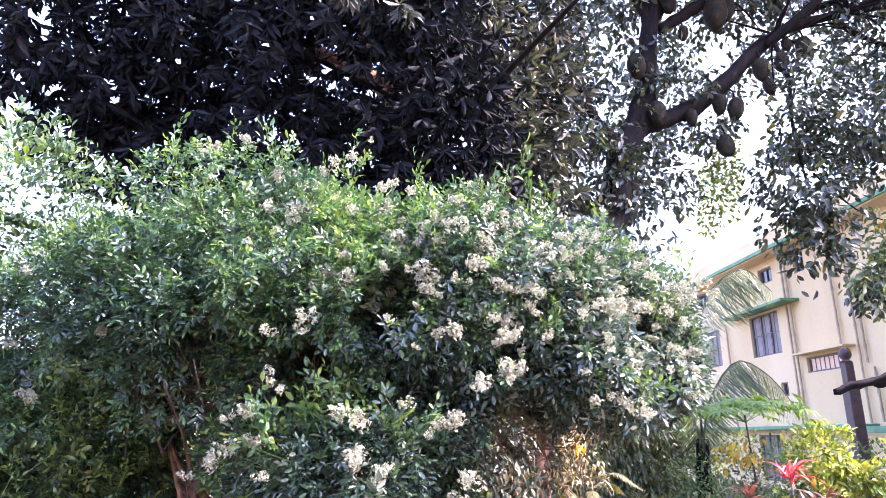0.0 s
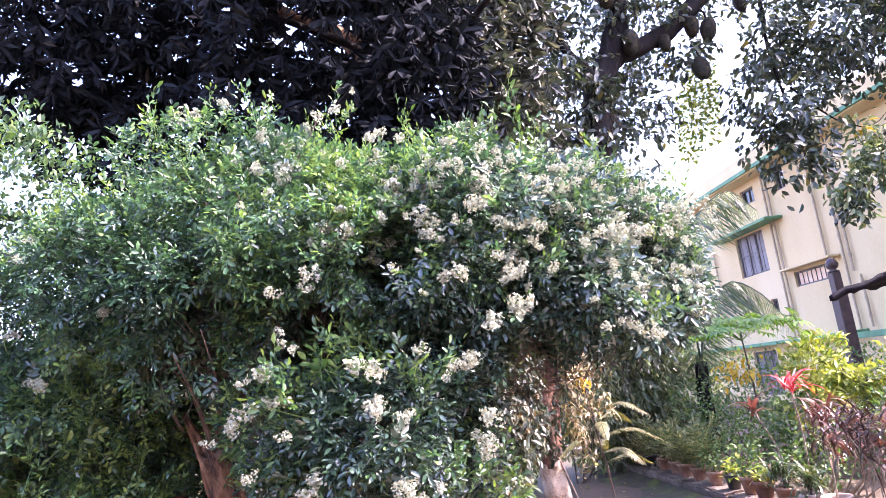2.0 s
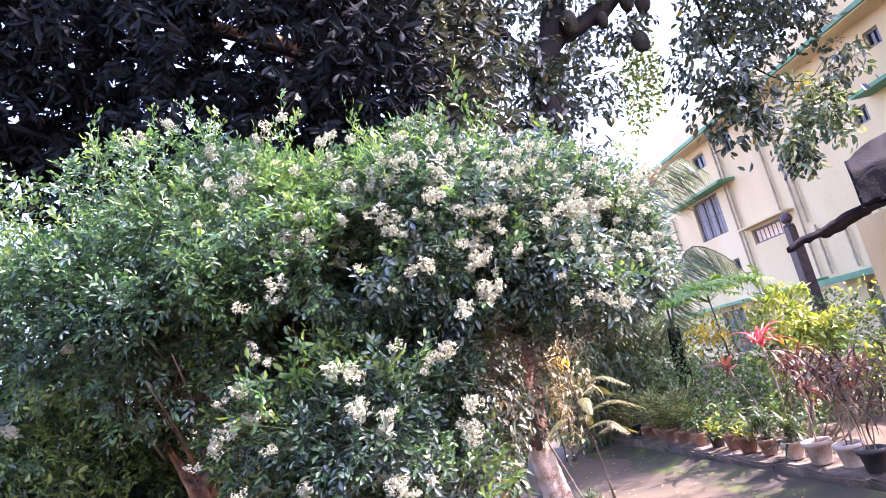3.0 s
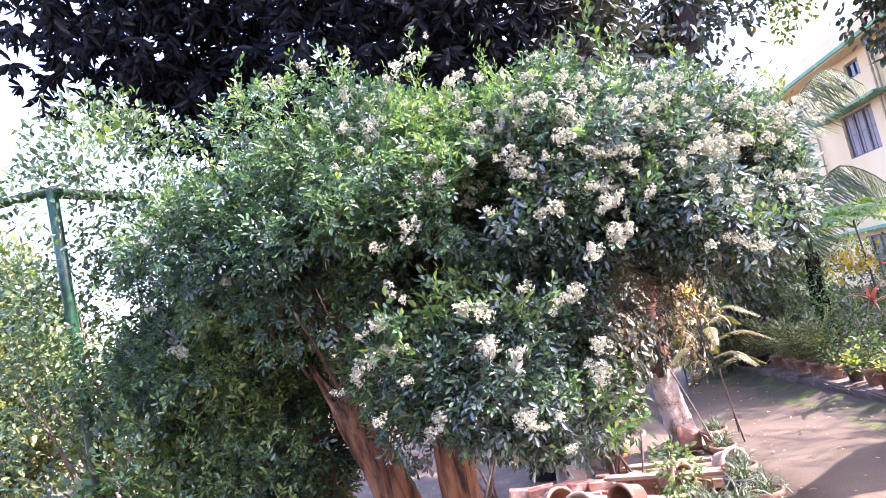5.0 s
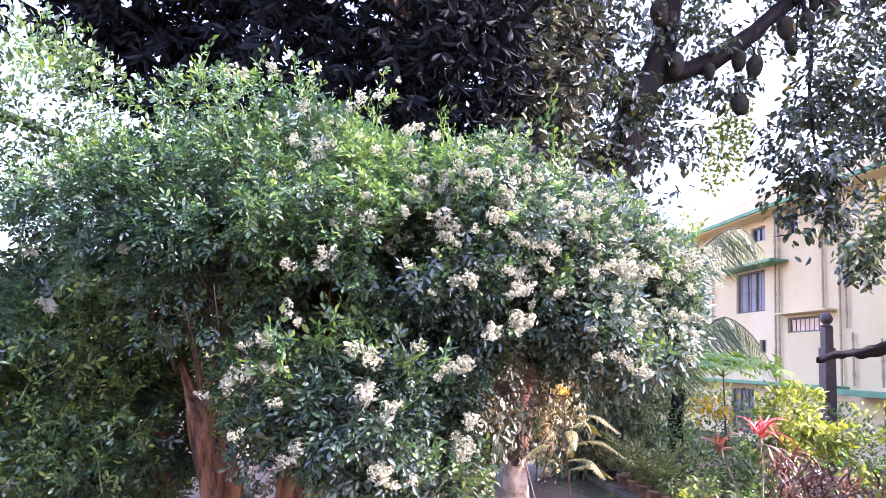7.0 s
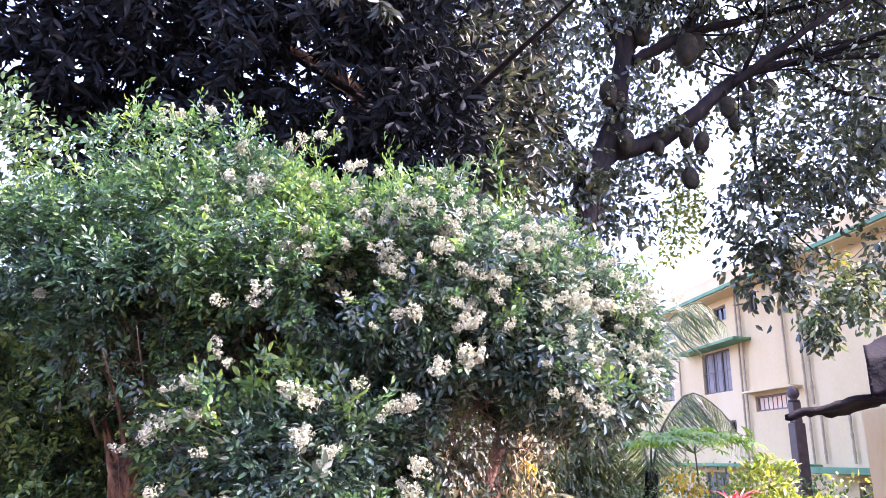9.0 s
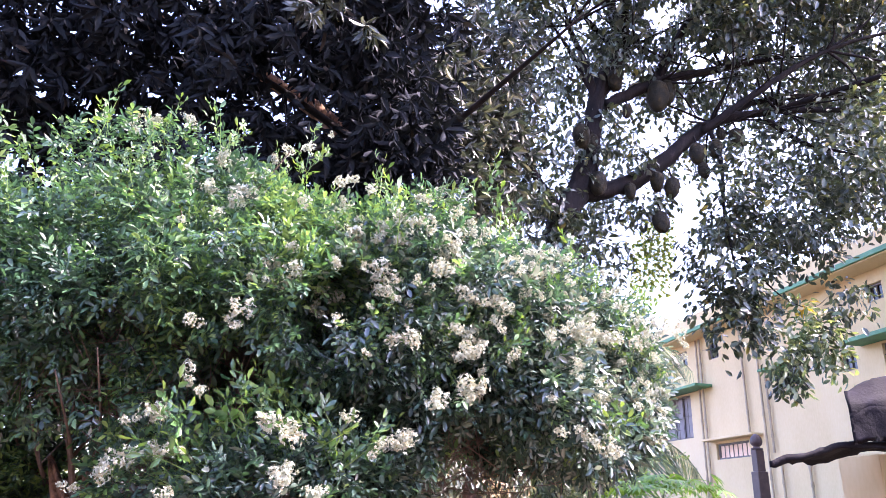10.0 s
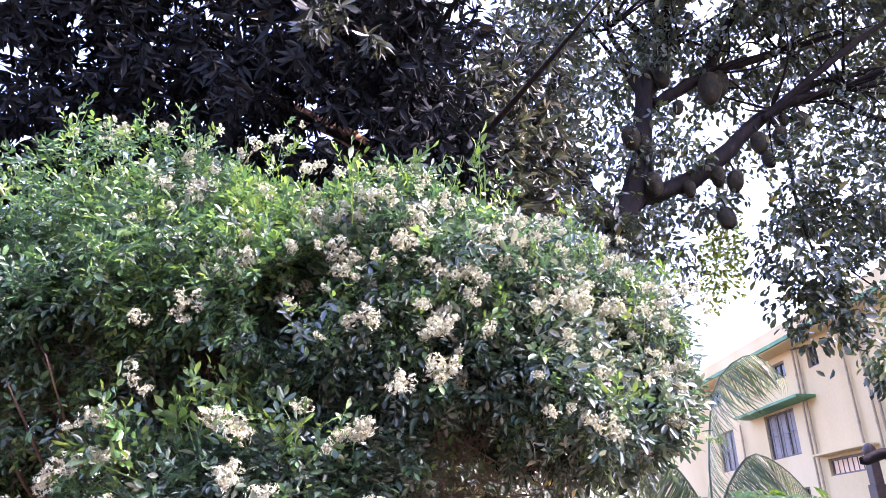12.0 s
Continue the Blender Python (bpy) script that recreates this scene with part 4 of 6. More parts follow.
# ---- mango tree, its shade against the sky put into the leaf colour ----
mango = thing("mango_tree", (0.3, 7.4, 0), "tall mango tree, leaf colour darkened as shade against the sky", "tree")
MB = (0.3, 7.4, 0)
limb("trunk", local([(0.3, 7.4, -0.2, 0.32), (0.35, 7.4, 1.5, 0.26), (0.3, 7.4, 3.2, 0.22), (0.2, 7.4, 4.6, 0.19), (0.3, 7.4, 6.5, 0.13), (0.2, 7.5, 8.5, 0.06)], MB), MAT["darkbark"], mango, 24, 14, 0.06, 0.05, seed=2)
# This branch takes lighter reddish bark; its sunlit patches are put into colour.
limb("branch", local([(0.25, 7.4, 4.9, 0.13), (-0.05, 7.4, 5.42, 0.1), (-0.5, 7.38, 5.68, 0.085), (-1.2, 7.2, 5.95, 0.06), (-2.6, 6.8, 6.3, 0.03)], MB), MAT["bark"], mango, 18, 10, 0.1, seed=3)
mb = random.Random(5)
for i in range(22):
    s = (0.25 + mb.uniform(-0.1, 0.1), 7.4, mb.uniform(4.2, 7.5))
    e = (s[0] + mb.uniform(-3.2, 1.6), s[1] + mb.uniform(-2.8, 0.8), s[2] + mb.uniform(-0.8, 1.2))
    mid = tuple((a + b) / 2 + mb.uniform(-0.2, 0.3) for a, b in zip(s, e))
    limb("branch", local([(*s, 0.05), (*mid, 0.03), (*e, 0.008)], MB), MAT["darkbark"], mango, 9, 6, 0.08, seed=i)
MANGO = [(-2.45, 6.4, 5.35, 1.45, 1.2, 1.2, 1.6), (-2.3, 6.4, 4.1, 0.72, 0.6, 0.6, 1.1), (-0.6, 6.2, 5.1, 1.4, 1.2, 1.4, 1.2), (0.5, 6.2, 4.6, 0.65, 0.9, 1.1, 0.9), (-0.1, 5.2, 5.7, 1.05, 0.9, 0.9, 0.9),
         (-2.2, 5.6, 7.0, 2.0, 1.7, 1.0, 1.25), (0.2, 7.6, 6.6, 1.0, 1.1, 1.4, 0.8), (-0.6, 3.9, 7.2, 2.6, 1.8, 0.7, 0.8), (-1.4, 6.4, 4.0, 0.9, 0.7, 0.6, 0.8), (0.4, 6.4, 3.6, 0.9, 0.6, 0.6, 0.9), (-4.0, 6.2, 6.8, 1.1, 1.2, 0.9, 0.7), (-0.5, 8.4, 5.5, 0.9, 0.4, 0.8, 0.6)]
def whorl(seed):
    """A rosette of long leaves round a twig's end, the twig along +y."""
    q = random.Random(seed)
    return joined([turned(leaf(q.uniform(0.12, 0.2), 0.048, q.uniform(0.1, 0.5), 0.25, 0.5, False), pose(0, 0, 0, 0, 51 * k + q.uniform(-12, 12), 0) @ pose(0, 0, 0, 0, 0, q.uniform(20, 70)) @ pose(0, 0, 0, 0, q.uniform(-30, 30), 0)) for k in range(7)])


p, out = cloud(MANGO, 19500, 51, (0.2, 1.08), 0.35)
p, out = thin(p, out, 2, 1.6, -0.4)
p, out = thin(p, out, 9, 4.2, -0.14)
keep = (p[:, 0] > -0.7) | (np.array([noise.noise(Vector(q * 3.1)) for q in p]) > -0.22)
p, out = p[keep], out[keep]
p, out = thin(p, out, 14, 9.0, -0.17)
# the leaves part before the big branch, its red bark toned light as if sunlit
sx, sz = p[:, 0] * 6.8 / (p[:, 1] - 0.6), 1.5 + (p[:, 2] - 1.5) * 6.8 / (p[:, 1] - 0.6)
bare = (np.abs(sz - (5.43 - 0.46 * sx)) < 0.19) & (p[:, 1] < 7.4) & (sx > -0.8) & (sx < 0.15) & (np.random.default_rng(8).random(len(p)) < 0.95)
p, out = p[~bare], out[~bare]
r = np.random.default_rng(12)
n = len(p)
ahead = out * 0.35 + np.array([0, -0.05, -0.9]) + r.normal(size=(n, 3)) * 0.4
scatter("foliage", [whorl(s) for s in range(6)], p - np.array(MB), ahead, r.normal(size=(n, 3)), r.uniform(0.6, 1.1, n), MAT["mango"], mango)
# the thinner right side of the crown, light through the hanging leaves put into their colour
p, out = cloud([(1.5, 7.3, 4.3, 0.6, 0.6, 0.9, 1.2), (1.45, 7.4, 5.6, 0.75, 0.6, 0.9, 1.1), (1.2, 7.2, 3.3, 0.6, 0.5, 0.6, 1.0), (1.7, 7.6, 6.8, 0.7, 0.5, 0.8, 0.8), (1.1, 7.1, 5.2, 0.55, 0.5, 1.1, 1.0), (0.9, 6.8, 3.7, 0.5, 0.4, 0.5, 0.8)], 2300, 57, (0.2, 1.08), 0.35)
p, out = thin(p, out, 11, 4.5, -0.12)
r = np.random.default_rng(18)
scatter("painted_lit_foliage", [whorl(s) for s in range(9, 14)], p - np.array(MB), out * 0.35 + np.array([0, 0, -0.8]) + r.normal(size=p.shape) * 0.45, r.normal(size=p.shape), r.uniform(0.7, 1.15, len(p)), MAT["mango_lit"], mango, "olive leaves, coloured paler as if backlit")
# a nearer spray that hangs low over the bush, skylight on its leaves put into their colour
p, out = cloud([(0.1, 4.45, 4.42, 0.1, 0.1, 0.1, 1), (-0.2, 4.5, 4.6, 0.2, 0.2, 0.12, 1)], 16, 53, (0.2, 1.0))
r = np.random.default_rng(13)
scatter("low_spray", [whorl(s) for s in range(6, 9)], p - np.array(MB), out * 0.4 + np.array([0, -0.3, -0.7]), r.normal(size=p.shape), r.uniform(0.7, 1.0, len(p)), MAT["mango_shine"], mango, "hanging leaves coloured grey-green like sky glare")
limb("branch", local([(0.0, 6.0, 5.4, 0.02), (-0.2, 5.2, 5.1, 0.014), (0.08, 4.5, 4.5, 0.006)], MB), MAT["darkbark"], mango, 8, 5)

# ---- jackfruit tree ----
jack = thing("jackfruit_tree", (1.5, 7.3, 0), "leaning jackfruit tree hung with ripening fruits", "tree")
JB = (1.5, 7.3, 0)
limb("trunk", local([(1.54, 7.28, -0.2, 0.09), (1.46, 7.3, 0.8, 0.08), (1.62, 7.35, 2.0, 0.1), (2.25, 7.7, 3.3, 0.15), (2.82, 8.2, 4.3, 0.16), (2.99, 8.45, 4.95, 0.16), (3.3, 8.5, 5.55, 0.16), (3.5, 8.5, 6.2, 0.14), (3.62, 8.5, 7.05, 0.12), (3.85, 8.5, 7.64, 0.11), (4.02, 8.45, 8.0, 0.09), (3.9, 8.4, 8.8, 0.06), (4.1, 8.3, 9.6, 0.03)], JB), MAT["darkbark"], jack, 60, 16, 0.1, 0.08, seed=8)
BOUGHS = [[(3.3, 8.5, 5.5, 0.13), (3.95, 8.5, 5.75, 0.12), (4.55, 8.5, 6.17, 0.11), (5.4, 8.45, 6.95, 0.08), (6.4, 8.3, 7.25, 0.06), (7.6, 8.1, 7.35, 0.04)],
          [(3.75, 8.5, 7.0, 0.09), (4.6, 8.4, 7.5, 0.07), (5.6, 8.3, 7.85, 0.05), (6.6, 8.1, 8.15, 0.03)],
          [(3.6, 8.5, 6.8, 0.07), (3.5, 8.45, 7.5, 0.05), (3.2, 8.4, 8.2, 0.03), (3.0, 8.3, 9.0, 0.015)],
          [(5.2, 8.4, 6.75, 0.06), (5.9, 8.0, 7.3, 0.05), (6.8, 7.6, 7.9, 0.03), (7.8, 7.2, 8.2, 0.02)],
          [(4.1, 8.4, 7.8, 0.06), (4.0, 8.2, 8.5, 0.05), (4.1, 7.9, 9.4, 0.03)],
          # Unseen branch, added to carry the clump that shades the path.
          [(6.4, 8.3, 7.25, 0.05), (7.2, 7.0, 7.2, 0.035), (8.2, 5.2, 7.1, 0.015)]]
SIDE_BRANCHES = [[(5.3, 8.4, 6.9, 0.035), (5.35, 8.25, 6.2, 0.025), (5.2, 8.1, 5.3, 0.02), (5.25, 8.0, 4.2, 0.01)],
                 [(5.5, 8.45, 7.0, 0.06), (6.1, 8.45, 7.42, 0.05), (7.1, 8.4, 7.7, 0.035), (8.2, 8.3, 7.8, 0.015)],
                 [(4.55, 8.45, 7.5, 0.08), (4.76, 8.45, 7.97, 0.07), (5.2, 8.4, 8.78, 0.05), (5.7, 8.3, 9.8, 0.02)],
                 [(4.0, 8.45, 7.95, 0.05), (3.5, 8.5, 8.5, 0.035), (2.9, 8.5, 9.4, 0.015)],
                 [(3.55, 8.5, 7.2, 0.035), (3.2, 8.5, 7.9, 0.025), (2.8, 8.4, 8.4, 0.01)],
                 [(6.3, 8.4, 7.13, 0.04), (6.7, 8.2, 6.7, 0.03), (7.4, 8.0, 6.5, 0.012)],
                 [(3.1, 8.3, 5.0, 0.06), (2.6, 8.4, 5.8, 0.045), (2.4, 8.5, 6.8, 0.025)]]
for pts in BOUGHS + SIDE_BRANCHES:
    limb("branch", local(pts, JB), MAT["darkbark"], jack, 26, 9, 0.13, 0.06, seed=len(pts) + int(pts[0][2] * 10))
jb = random.Random(15)
for i in range(64):
    s = jb.choice([(5.4, 8.45, 6.95), (6.4, 8.3, 7.25), (4.6, 8.4, 7.5), (5.6, 8.3, 7.85), (4.2, 8.3, 8.0), (3.2, 8.4, 8.2), (6.8, 7.6, 7.9)])
    e = (s[0] + jb.uniform(-1.0, 1.4), s[1] + jb.uniform(-1.2, 0.6), s[2] + jb.uniform(-0.7, 1.0))
    mid = tuple((a + b) / 2 + jb.uniform(-0.1, 0.15) for a, b in zip(s, e))
    limb("branch", local([(*s, 0.025), (*mid, 0.015), (*e, 0.005)], JB), MAT["darkbark"], jack, 8, 5, 0.08, seed=i)
JACK_MASS = [(3.0, 8.8, 7.4, 1.0, 0.9, 1.5, 0.85), (5.2, 8.6, 8.3, 1.7, 1.2, 1.1, 1.3), (5.15, 8.0, 5.0, 0.62, 0.6, 1.0, 1.2), (5.2, 8.0, 3.95, 0.4, 0.45, 0.55, 1.1), (7.2, 8.0, 6.4, 1.3, 1.3, 1.1, 1.15), (8.4, 8.4, 9.0, 2.3, 1.6, 1.5, 2.3), (8.6, 8.0, 11.3, 2.4, 1.4, 1.1, 2.7), (9.8, 8.2, 9.2, 1.2, 1.0, 1.6, 1.2), (6.0, 7.6, 11.2, 2.0, 1.2, 0.9, 1.1), (3.4, 7.8, 10.8, 1.4, 1.0, 0.9, 1.1), (2.5, 8.4, 8.9, 0.9, 0.7, 1.1, 1.2), (2.9, 8.1, 5.2, 0.3, 0.2, 0.5, 0.5), (3.6, 8.0, 7.6, 0.5, 0.25, 0.4, 0.5)]
# Unseen clumps at y 3.6 and 5.2 are added to shade bush and path.
JACK_BOUGHS_AND_SHADE = [(2.2, 8.6, 5.4, 0.8, 0.8, 1.3, 2.4), (5.7, 8.0, 3.7, 0.35, 0.4, 0.4, 0.9), (6.2, 8.1, 5.4, 0.7, 0.7, 0.7, 1.4), (5.6, 8.1, 6.0, 0.6, 0.5, 0.5, 0.7), (4.2, 7.6, 9.4, 1.8, 1.3, 0.9, 0.9), (6.6, 8.2, 9.8, 2.2, 1.3, 1.0, 2.0), (5.3, 7.5, 8.7, 1.6, 0.7, 0.7, 1.2), (4.7, 7.7, 8.1, 1.2, 0.5, 0.4, 0.9), (9.3, 9.2, 7.4, 1.4, 1.0, 1.6, 1.6), (5.6, 3.6, 8.2, 2.4, 2.2, 0.8, 0.5), (8.2, 5.2, 7.1, 1.5, 1.2, 0.7, 0.12), (2.6, 8.6, 4.4, 0.45, 0.5, 0.6, 0.8), (4.3, 9.6, 6.4, 0.9, 0.5, 0.8, 0.7)]
JACK_TWIGS = [(5.4, 9.5, 6.9, 1.0, 0.5, 0.8, 0.4), (3.45, 8.6, 4.4, 0.35, 0.3, 0.7, 0.5), (2.3, 8.2, 3.9, 0.5, 0.4, 0.7, 2.2), (3.1, 8.9, 4.6, 0.5, 0.4, 0.9, 1.2), (3.9, 8.9, 4.9, 0.35, 0.3, 0.5, 0.8), (6.3, 7.6, 8.9, 2.0, 0.8, 0.8, 1.1), (3.9, 8.9, 8.4, 1.2, 0.7, 0.9, 0.9), (4.4, 8.6, 5.5, 0.5, 0.3, 0.35, 0.9), (3.3, 9.4, 5.8, 0.8, 0.5, 0.8, 0.9), (6.6, 9.2, 7.4, 1.4, 0.9, 1.0, 0.5), (4.5, 9.5, 7.4, 1.1, 0.7, 1.0, 0.5), (2.4, 7.6, 9.4, 1.5, 1.4, 0.9, 0.8), (6.6, 7.8, 4.3, 0.35, 0.4, 0.5, 0.7)]
JACK_SPRAYS = [(4.75, 8.0, 4.05, 0.3, 0.3, 0.5, 0.8), (5.05, 8.0, 3.6, 0.3, 0.3, 0.35, 0.7), (5.6, 8.0, 3.4, 0.32, 0.3, 0.42, 0.7), (5.75, 8.0, 3.15, 0.18, 0.2, 0.25, 0.6), (6.2, 8.0, 3.7, 0.32, 0.3, 0.36, 0.6), (5.6, 8.0, 4.4, 0.6, 0.4, 0.6, 0.6), (6.2, 8.0, 4.7, 0.5, 0.4, 0.5, 0.5), (7.0, 8.0, 5.5, 0.9, 0.5, 0.5, 0.6), (7.9, 8.2, 6.9, 1.2, 0.8, 0.7, 0.5), (3.2, 8.25, 5.4, 0.32, 0.12, 0.6, 0.7), (3.5, 8.25, 6.5, 0.3, 0.1, 0.6, 0.5), (4.2, 8.25, 6.05, 0.6, 0.1, 0.3, 0.5), (2.9, 8.0, 4.6, 0.3, 0.15, 0.5, 0.9)]
JACK = JACK_MASS + JACK_BOUGHS_AND_SHADE + JACK_TWIGS + JACK_SPRAYS
p, out = cloud(JACK, 202000, 61, (0.2, 1.08), 0.35)
p, out = thin(p, out, 4, 1.5, -0.12)
p, out = thin(p, out, 6, 3.4, -0.1)
r = np.random.default_rng(14)
n = len(p)
ahead = out * 0.6 + np.array([0, 0, -0.45]) + r.normal(size=(n, 3)) * 0.6
up = out * 0.5 + np.array([0, -0.2, 0.7]) + r.normal(size=(n, 3)) * 0.45
scatter("foliage", [leaf(l, w, b, 0.2, 0.52, False) for l, w, b in ((0.12, 0.058, 0.1), (0.1, 0.052, 0.3), (0.135, 0.062, 0.2))], p - np.array(JB), ahead, up, r.uniform(0.7, 1.15, n), MAT["jack"], jack)


# the hanging end, sunlight put into its paler leaf colour, and its few yellow leaves
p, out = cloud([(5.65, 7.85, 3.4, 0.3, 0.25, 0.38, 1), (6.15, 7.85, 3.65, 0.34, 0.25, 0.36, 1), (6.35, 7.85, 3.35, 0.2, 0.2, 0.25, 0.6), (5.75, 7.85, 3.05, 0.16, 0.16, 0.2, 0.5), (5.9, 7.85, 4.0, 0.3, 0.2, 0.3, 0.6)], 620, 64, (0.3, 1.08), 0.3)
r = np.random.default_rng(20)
scatter("painted_lit_foliage", [leaf(0.12, 0.055, 0.15, 0.2, 0.52, False), leaf(0.1, 0.05, 0.3, 0.2, 0.52, False)], p - np.array(JB), out * 0.6 + np.array([0, 0, -0.3]) + r.normal(size=p.shape) * 0.6, out * 0.4 + np.array([0.3, -0.3, 0.7]) + r.normal(size=p.shape) * 0.4, r.uniform(0.7, 1.15, len(p)), MAT["hedge"], jack, "leaves coloured pale green as if sunlit")
p = np.array([5.97, 7.85, 4.03]) + r.normal(0, 0.05, (7, 3)) - np.array(JB)
scatter("yellow_leaves", [leaf(0.15, 0.06, 0.3, 0.2)], p, r.normal(size=p.shape) + np.array([0.3, 0, -0.5]), r.normal(size=p.shape) * 0.4 + np.array([0, -0.5, 0.7]), r.uniform(0.8, 1.1, 7), MAT["yellow"], jack, "a few yellowed leaves")
limb("branch", local([(5.3, 8.0, 4.7, 0.014), (5.7, 7.9, 4.2, 0.01), (6.1, 7.85, 4.05, 0.006), (6.45, 7.85, 4.3, 0.003)], JB), MAT["darkbark"], jack, 10, 5, seed=90)


def fruit_mesh(seed):
    bm = bmesh.new()
    bmesh.ops.create_icosphere(bm, subdivisions=4, radius=1)
    for v in bm.verts:
        d = v.co.normalized()
        bump = 0.09 * abs(noise.noise(d * 11 + Vector((seed, 0, 0)))) + 0.06 * noise.noise(d * 1.5 + Vector((0, seed, 0)))
        s = 1 + bump
        v.co = Vector((d.x * 0.108 * s, d.y * 0.108 * s, d.z * 0.17 * s * (1 - 0.1 * d.z)))
    me = bpy.data.meshes.new("fruit")
    bm.to_mesh(me)
    bm.free()
    me.materials.append(MAT["fruit"])
    me.polygons.foreach_set("use_smooth", np.ones(len(me.polygons), bool))
    return me


fruits = [fruit_mesh(s) for s in range(3)]
FRUITS = [(3.3, 8.32, 6.33, 1.1), (3.52, 8.32, 5.65, 1.05), (3.47, 8.34, 6.28, 0.7), (4.02, 8.35, 6.87, 0.65), (4.5, 8.33, 7.2, 1.45), (4.66, 8.36, 7.3, 1.2), (4.4, 8.35, 5.82, 0.85), (4.62, 8.35, 5.76, 0.95), (4.41, 8.35, 5.22, 1.0),
          (5.05, 8.35, 6.36, 1.0), (5.13, 8.35, 6.1, 0.75), (5.36, 8.35, 6.48, 0.85), (5.72, 8.35, 6.72, 0.95), (5.5, 8.4, 6.78, 0.6), (3.85, 8.34, 7.35, 0.95), (5.59, 8.35, 8.33, 0.9), (3.1, 8.3, 4.55, 0.8), (4.0, 8.36, 5.62, 0.7)]
for i, (x, y, z, s) in enumerate(FRUITS):
    ob = new("fruit", fruits[i % 3])
    ob.parent = jack
    ob.matrix_basis = pose(x - JB[0], y - JB[1], z, random.uniform(-12, 12), random.uniform(-12, 12), random.uniform(0, 360)) @ Matrix.Diagonal((s, s, s, 1))
    limb("stalk", [(x - JB[0], y - JB[1], z + 0.15 * s, 0.014), (x - JB[0] + 0.01, y - JB[1] + 0.05, z + 0.28 * s, 0.012), (x - JB[0], y - JB[1] + 0.14, z + 0.4 * s, 0.012)], MAT["darkbark"], jack, 5, 6, seed=i)

# sprays in the gap beside the trunk, sunlight put into their yellow-green colour
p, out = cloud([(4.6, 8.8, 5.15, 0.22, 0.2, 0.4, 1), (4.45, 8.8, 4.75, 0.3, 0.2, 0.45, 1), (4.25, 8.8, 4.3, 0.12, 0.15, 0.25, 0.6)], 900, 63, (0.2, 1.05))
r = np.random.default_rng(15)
scatter("painted_sun_spray", [leaf(0.09, 0.045, 0.15, 0.2, 0.55)], p - np.array(JB), out + r.normal(size=p.shape) * 0.6 + np.array([0, 0, -0.3]), r.normal(size=p.shape) + np.array([0, 0, 0.6]), r.uniform(0.6, 1.0, len(p)), MAT["sunny"], jack, "leaves coloured yellow-green as if sunlit")
limb("whitewash", local([(1.56, 7.26, -0.05, 0.15), (1.5, 7.28, 0.35, 0.125), (1.46, 7.3, 0.75, 0.118)], JB), MAT["whitewash"], jack, 16, 18, 0.05, 0.06, label="peeling whitewash round the foot of the trunk")
# Lower trunk repeats the trunk in reddish bark, lightened for sun on it.
limb("lower_trunk", local([(1.46, 7.3, 0.7, 0.112), (1.5, 7.3, 1.3, 0.125), (1.6, 7.34, 2.0, 0.14), (1.85, 7.43, 2.6, 0.15), (2.2, 7.6, 3.4, 0.155)], JB), MAT["redbark"], jack, 26, 18, 0.08, 0.1, label="reddish lower bark, toned lighter as if sunlit")

# creepers on the jackfruit trunk
creeper = thing("creeper", (1.5, 7.2, 0), "leafy creeper hanging over the tree trunk, sunlit at its foot", "creeper")
p, out = cloud([(1.0, 6.9, 2.0, 0.42, 0.4, 0.7, 1), (1.22, 6.95, 1.45, 0.22, 0.25, 0.6, 1), (0.95, 6.75, 1.05, 0.26, 0.3, 0.5, 0.8), (0.6, 6.3, 0.7, 0.3, 0.3, 0.35, 0.5), (1.7, 7.2, 2.2, 0.4, 0.25, 0.4, 0.9), (1.95, 7.3, 1.75, 0.25, 0.2, 0.3, 0.6), (1.5, 7.02, 1.7, 0.16, 0.1, 0.45, 0.6), (1.45, 7.05, 1.1, 0.1, 0.08, 0.35, 0.35)], 14000, 71, (0.4, 1.1), 0.3)
p, out = thin(p, out, 5, 4.0, -0.18)
r = np.random.default_rng(16)
n = len(p)
scatter("foliage", [leaf(0.075, 0.03, 0.2, 0.2, 0.45, False), leaf(0.06, 0.026, 0.35, 0.2, 0.45, False)], p - np.array((1.5, 7.2, 0)), np.array([0, -0.3, -0.8]) + r.normal(size=(n, 3)) * 0.5, out + np.array([0, -0.6, 0.3]) + r.normal(size=(n, 3)) * 0.4, r.uniform(0.7, 1.25, n), MAT["vine"], creeper)
# Dry leaves where sun strikes the trunk; that sunlight is put into their colour.
p, out = cloud([(1.72, 6.98, 1.3, 0.13, 0.12, 0.42, 1), (1.8, 6.98, 1.6, 0.1, 0.1, 0.25, 0.7), (1.72, 7.0, 0.85, 0.12, 0.12, 0.3, 0.7), (1.95, 7.05, 1.25, 0.14, 0.12, 0.22, 0.5)], 760, 72, (0.3, 1.1), 0.3)
p, out = thin(p, out, 3, 7.0, -0.15)
r = np.random.default_rng(17)
scatter("dry_sunlit_foliage", [leaf(0.06, 0.026, 0.3, 0.2, 0.45), leaf(0.048, 0.024, 0.5, 0.3), strap(0.16, 0.008, 0.8)], p - np.array((1.5, 7.2, 0)), np.array([0.1, -0.3, -0.7]) + r.normal(size=p.shape) * 0.6, out + np.array([0.3, -0.4, 0.4]), r.uniform(0.6, 1.2, len(p)), MAT["straw"], creeper, "dry hanging leaves, coloured pale as if sunlit")
r = np.random.default_rng(21)
p = np.array([1.8, 6.88, 1.47]) + r.normal(0, 0.035, (14, 3)) - np.array((1.5, 7.2, 0))
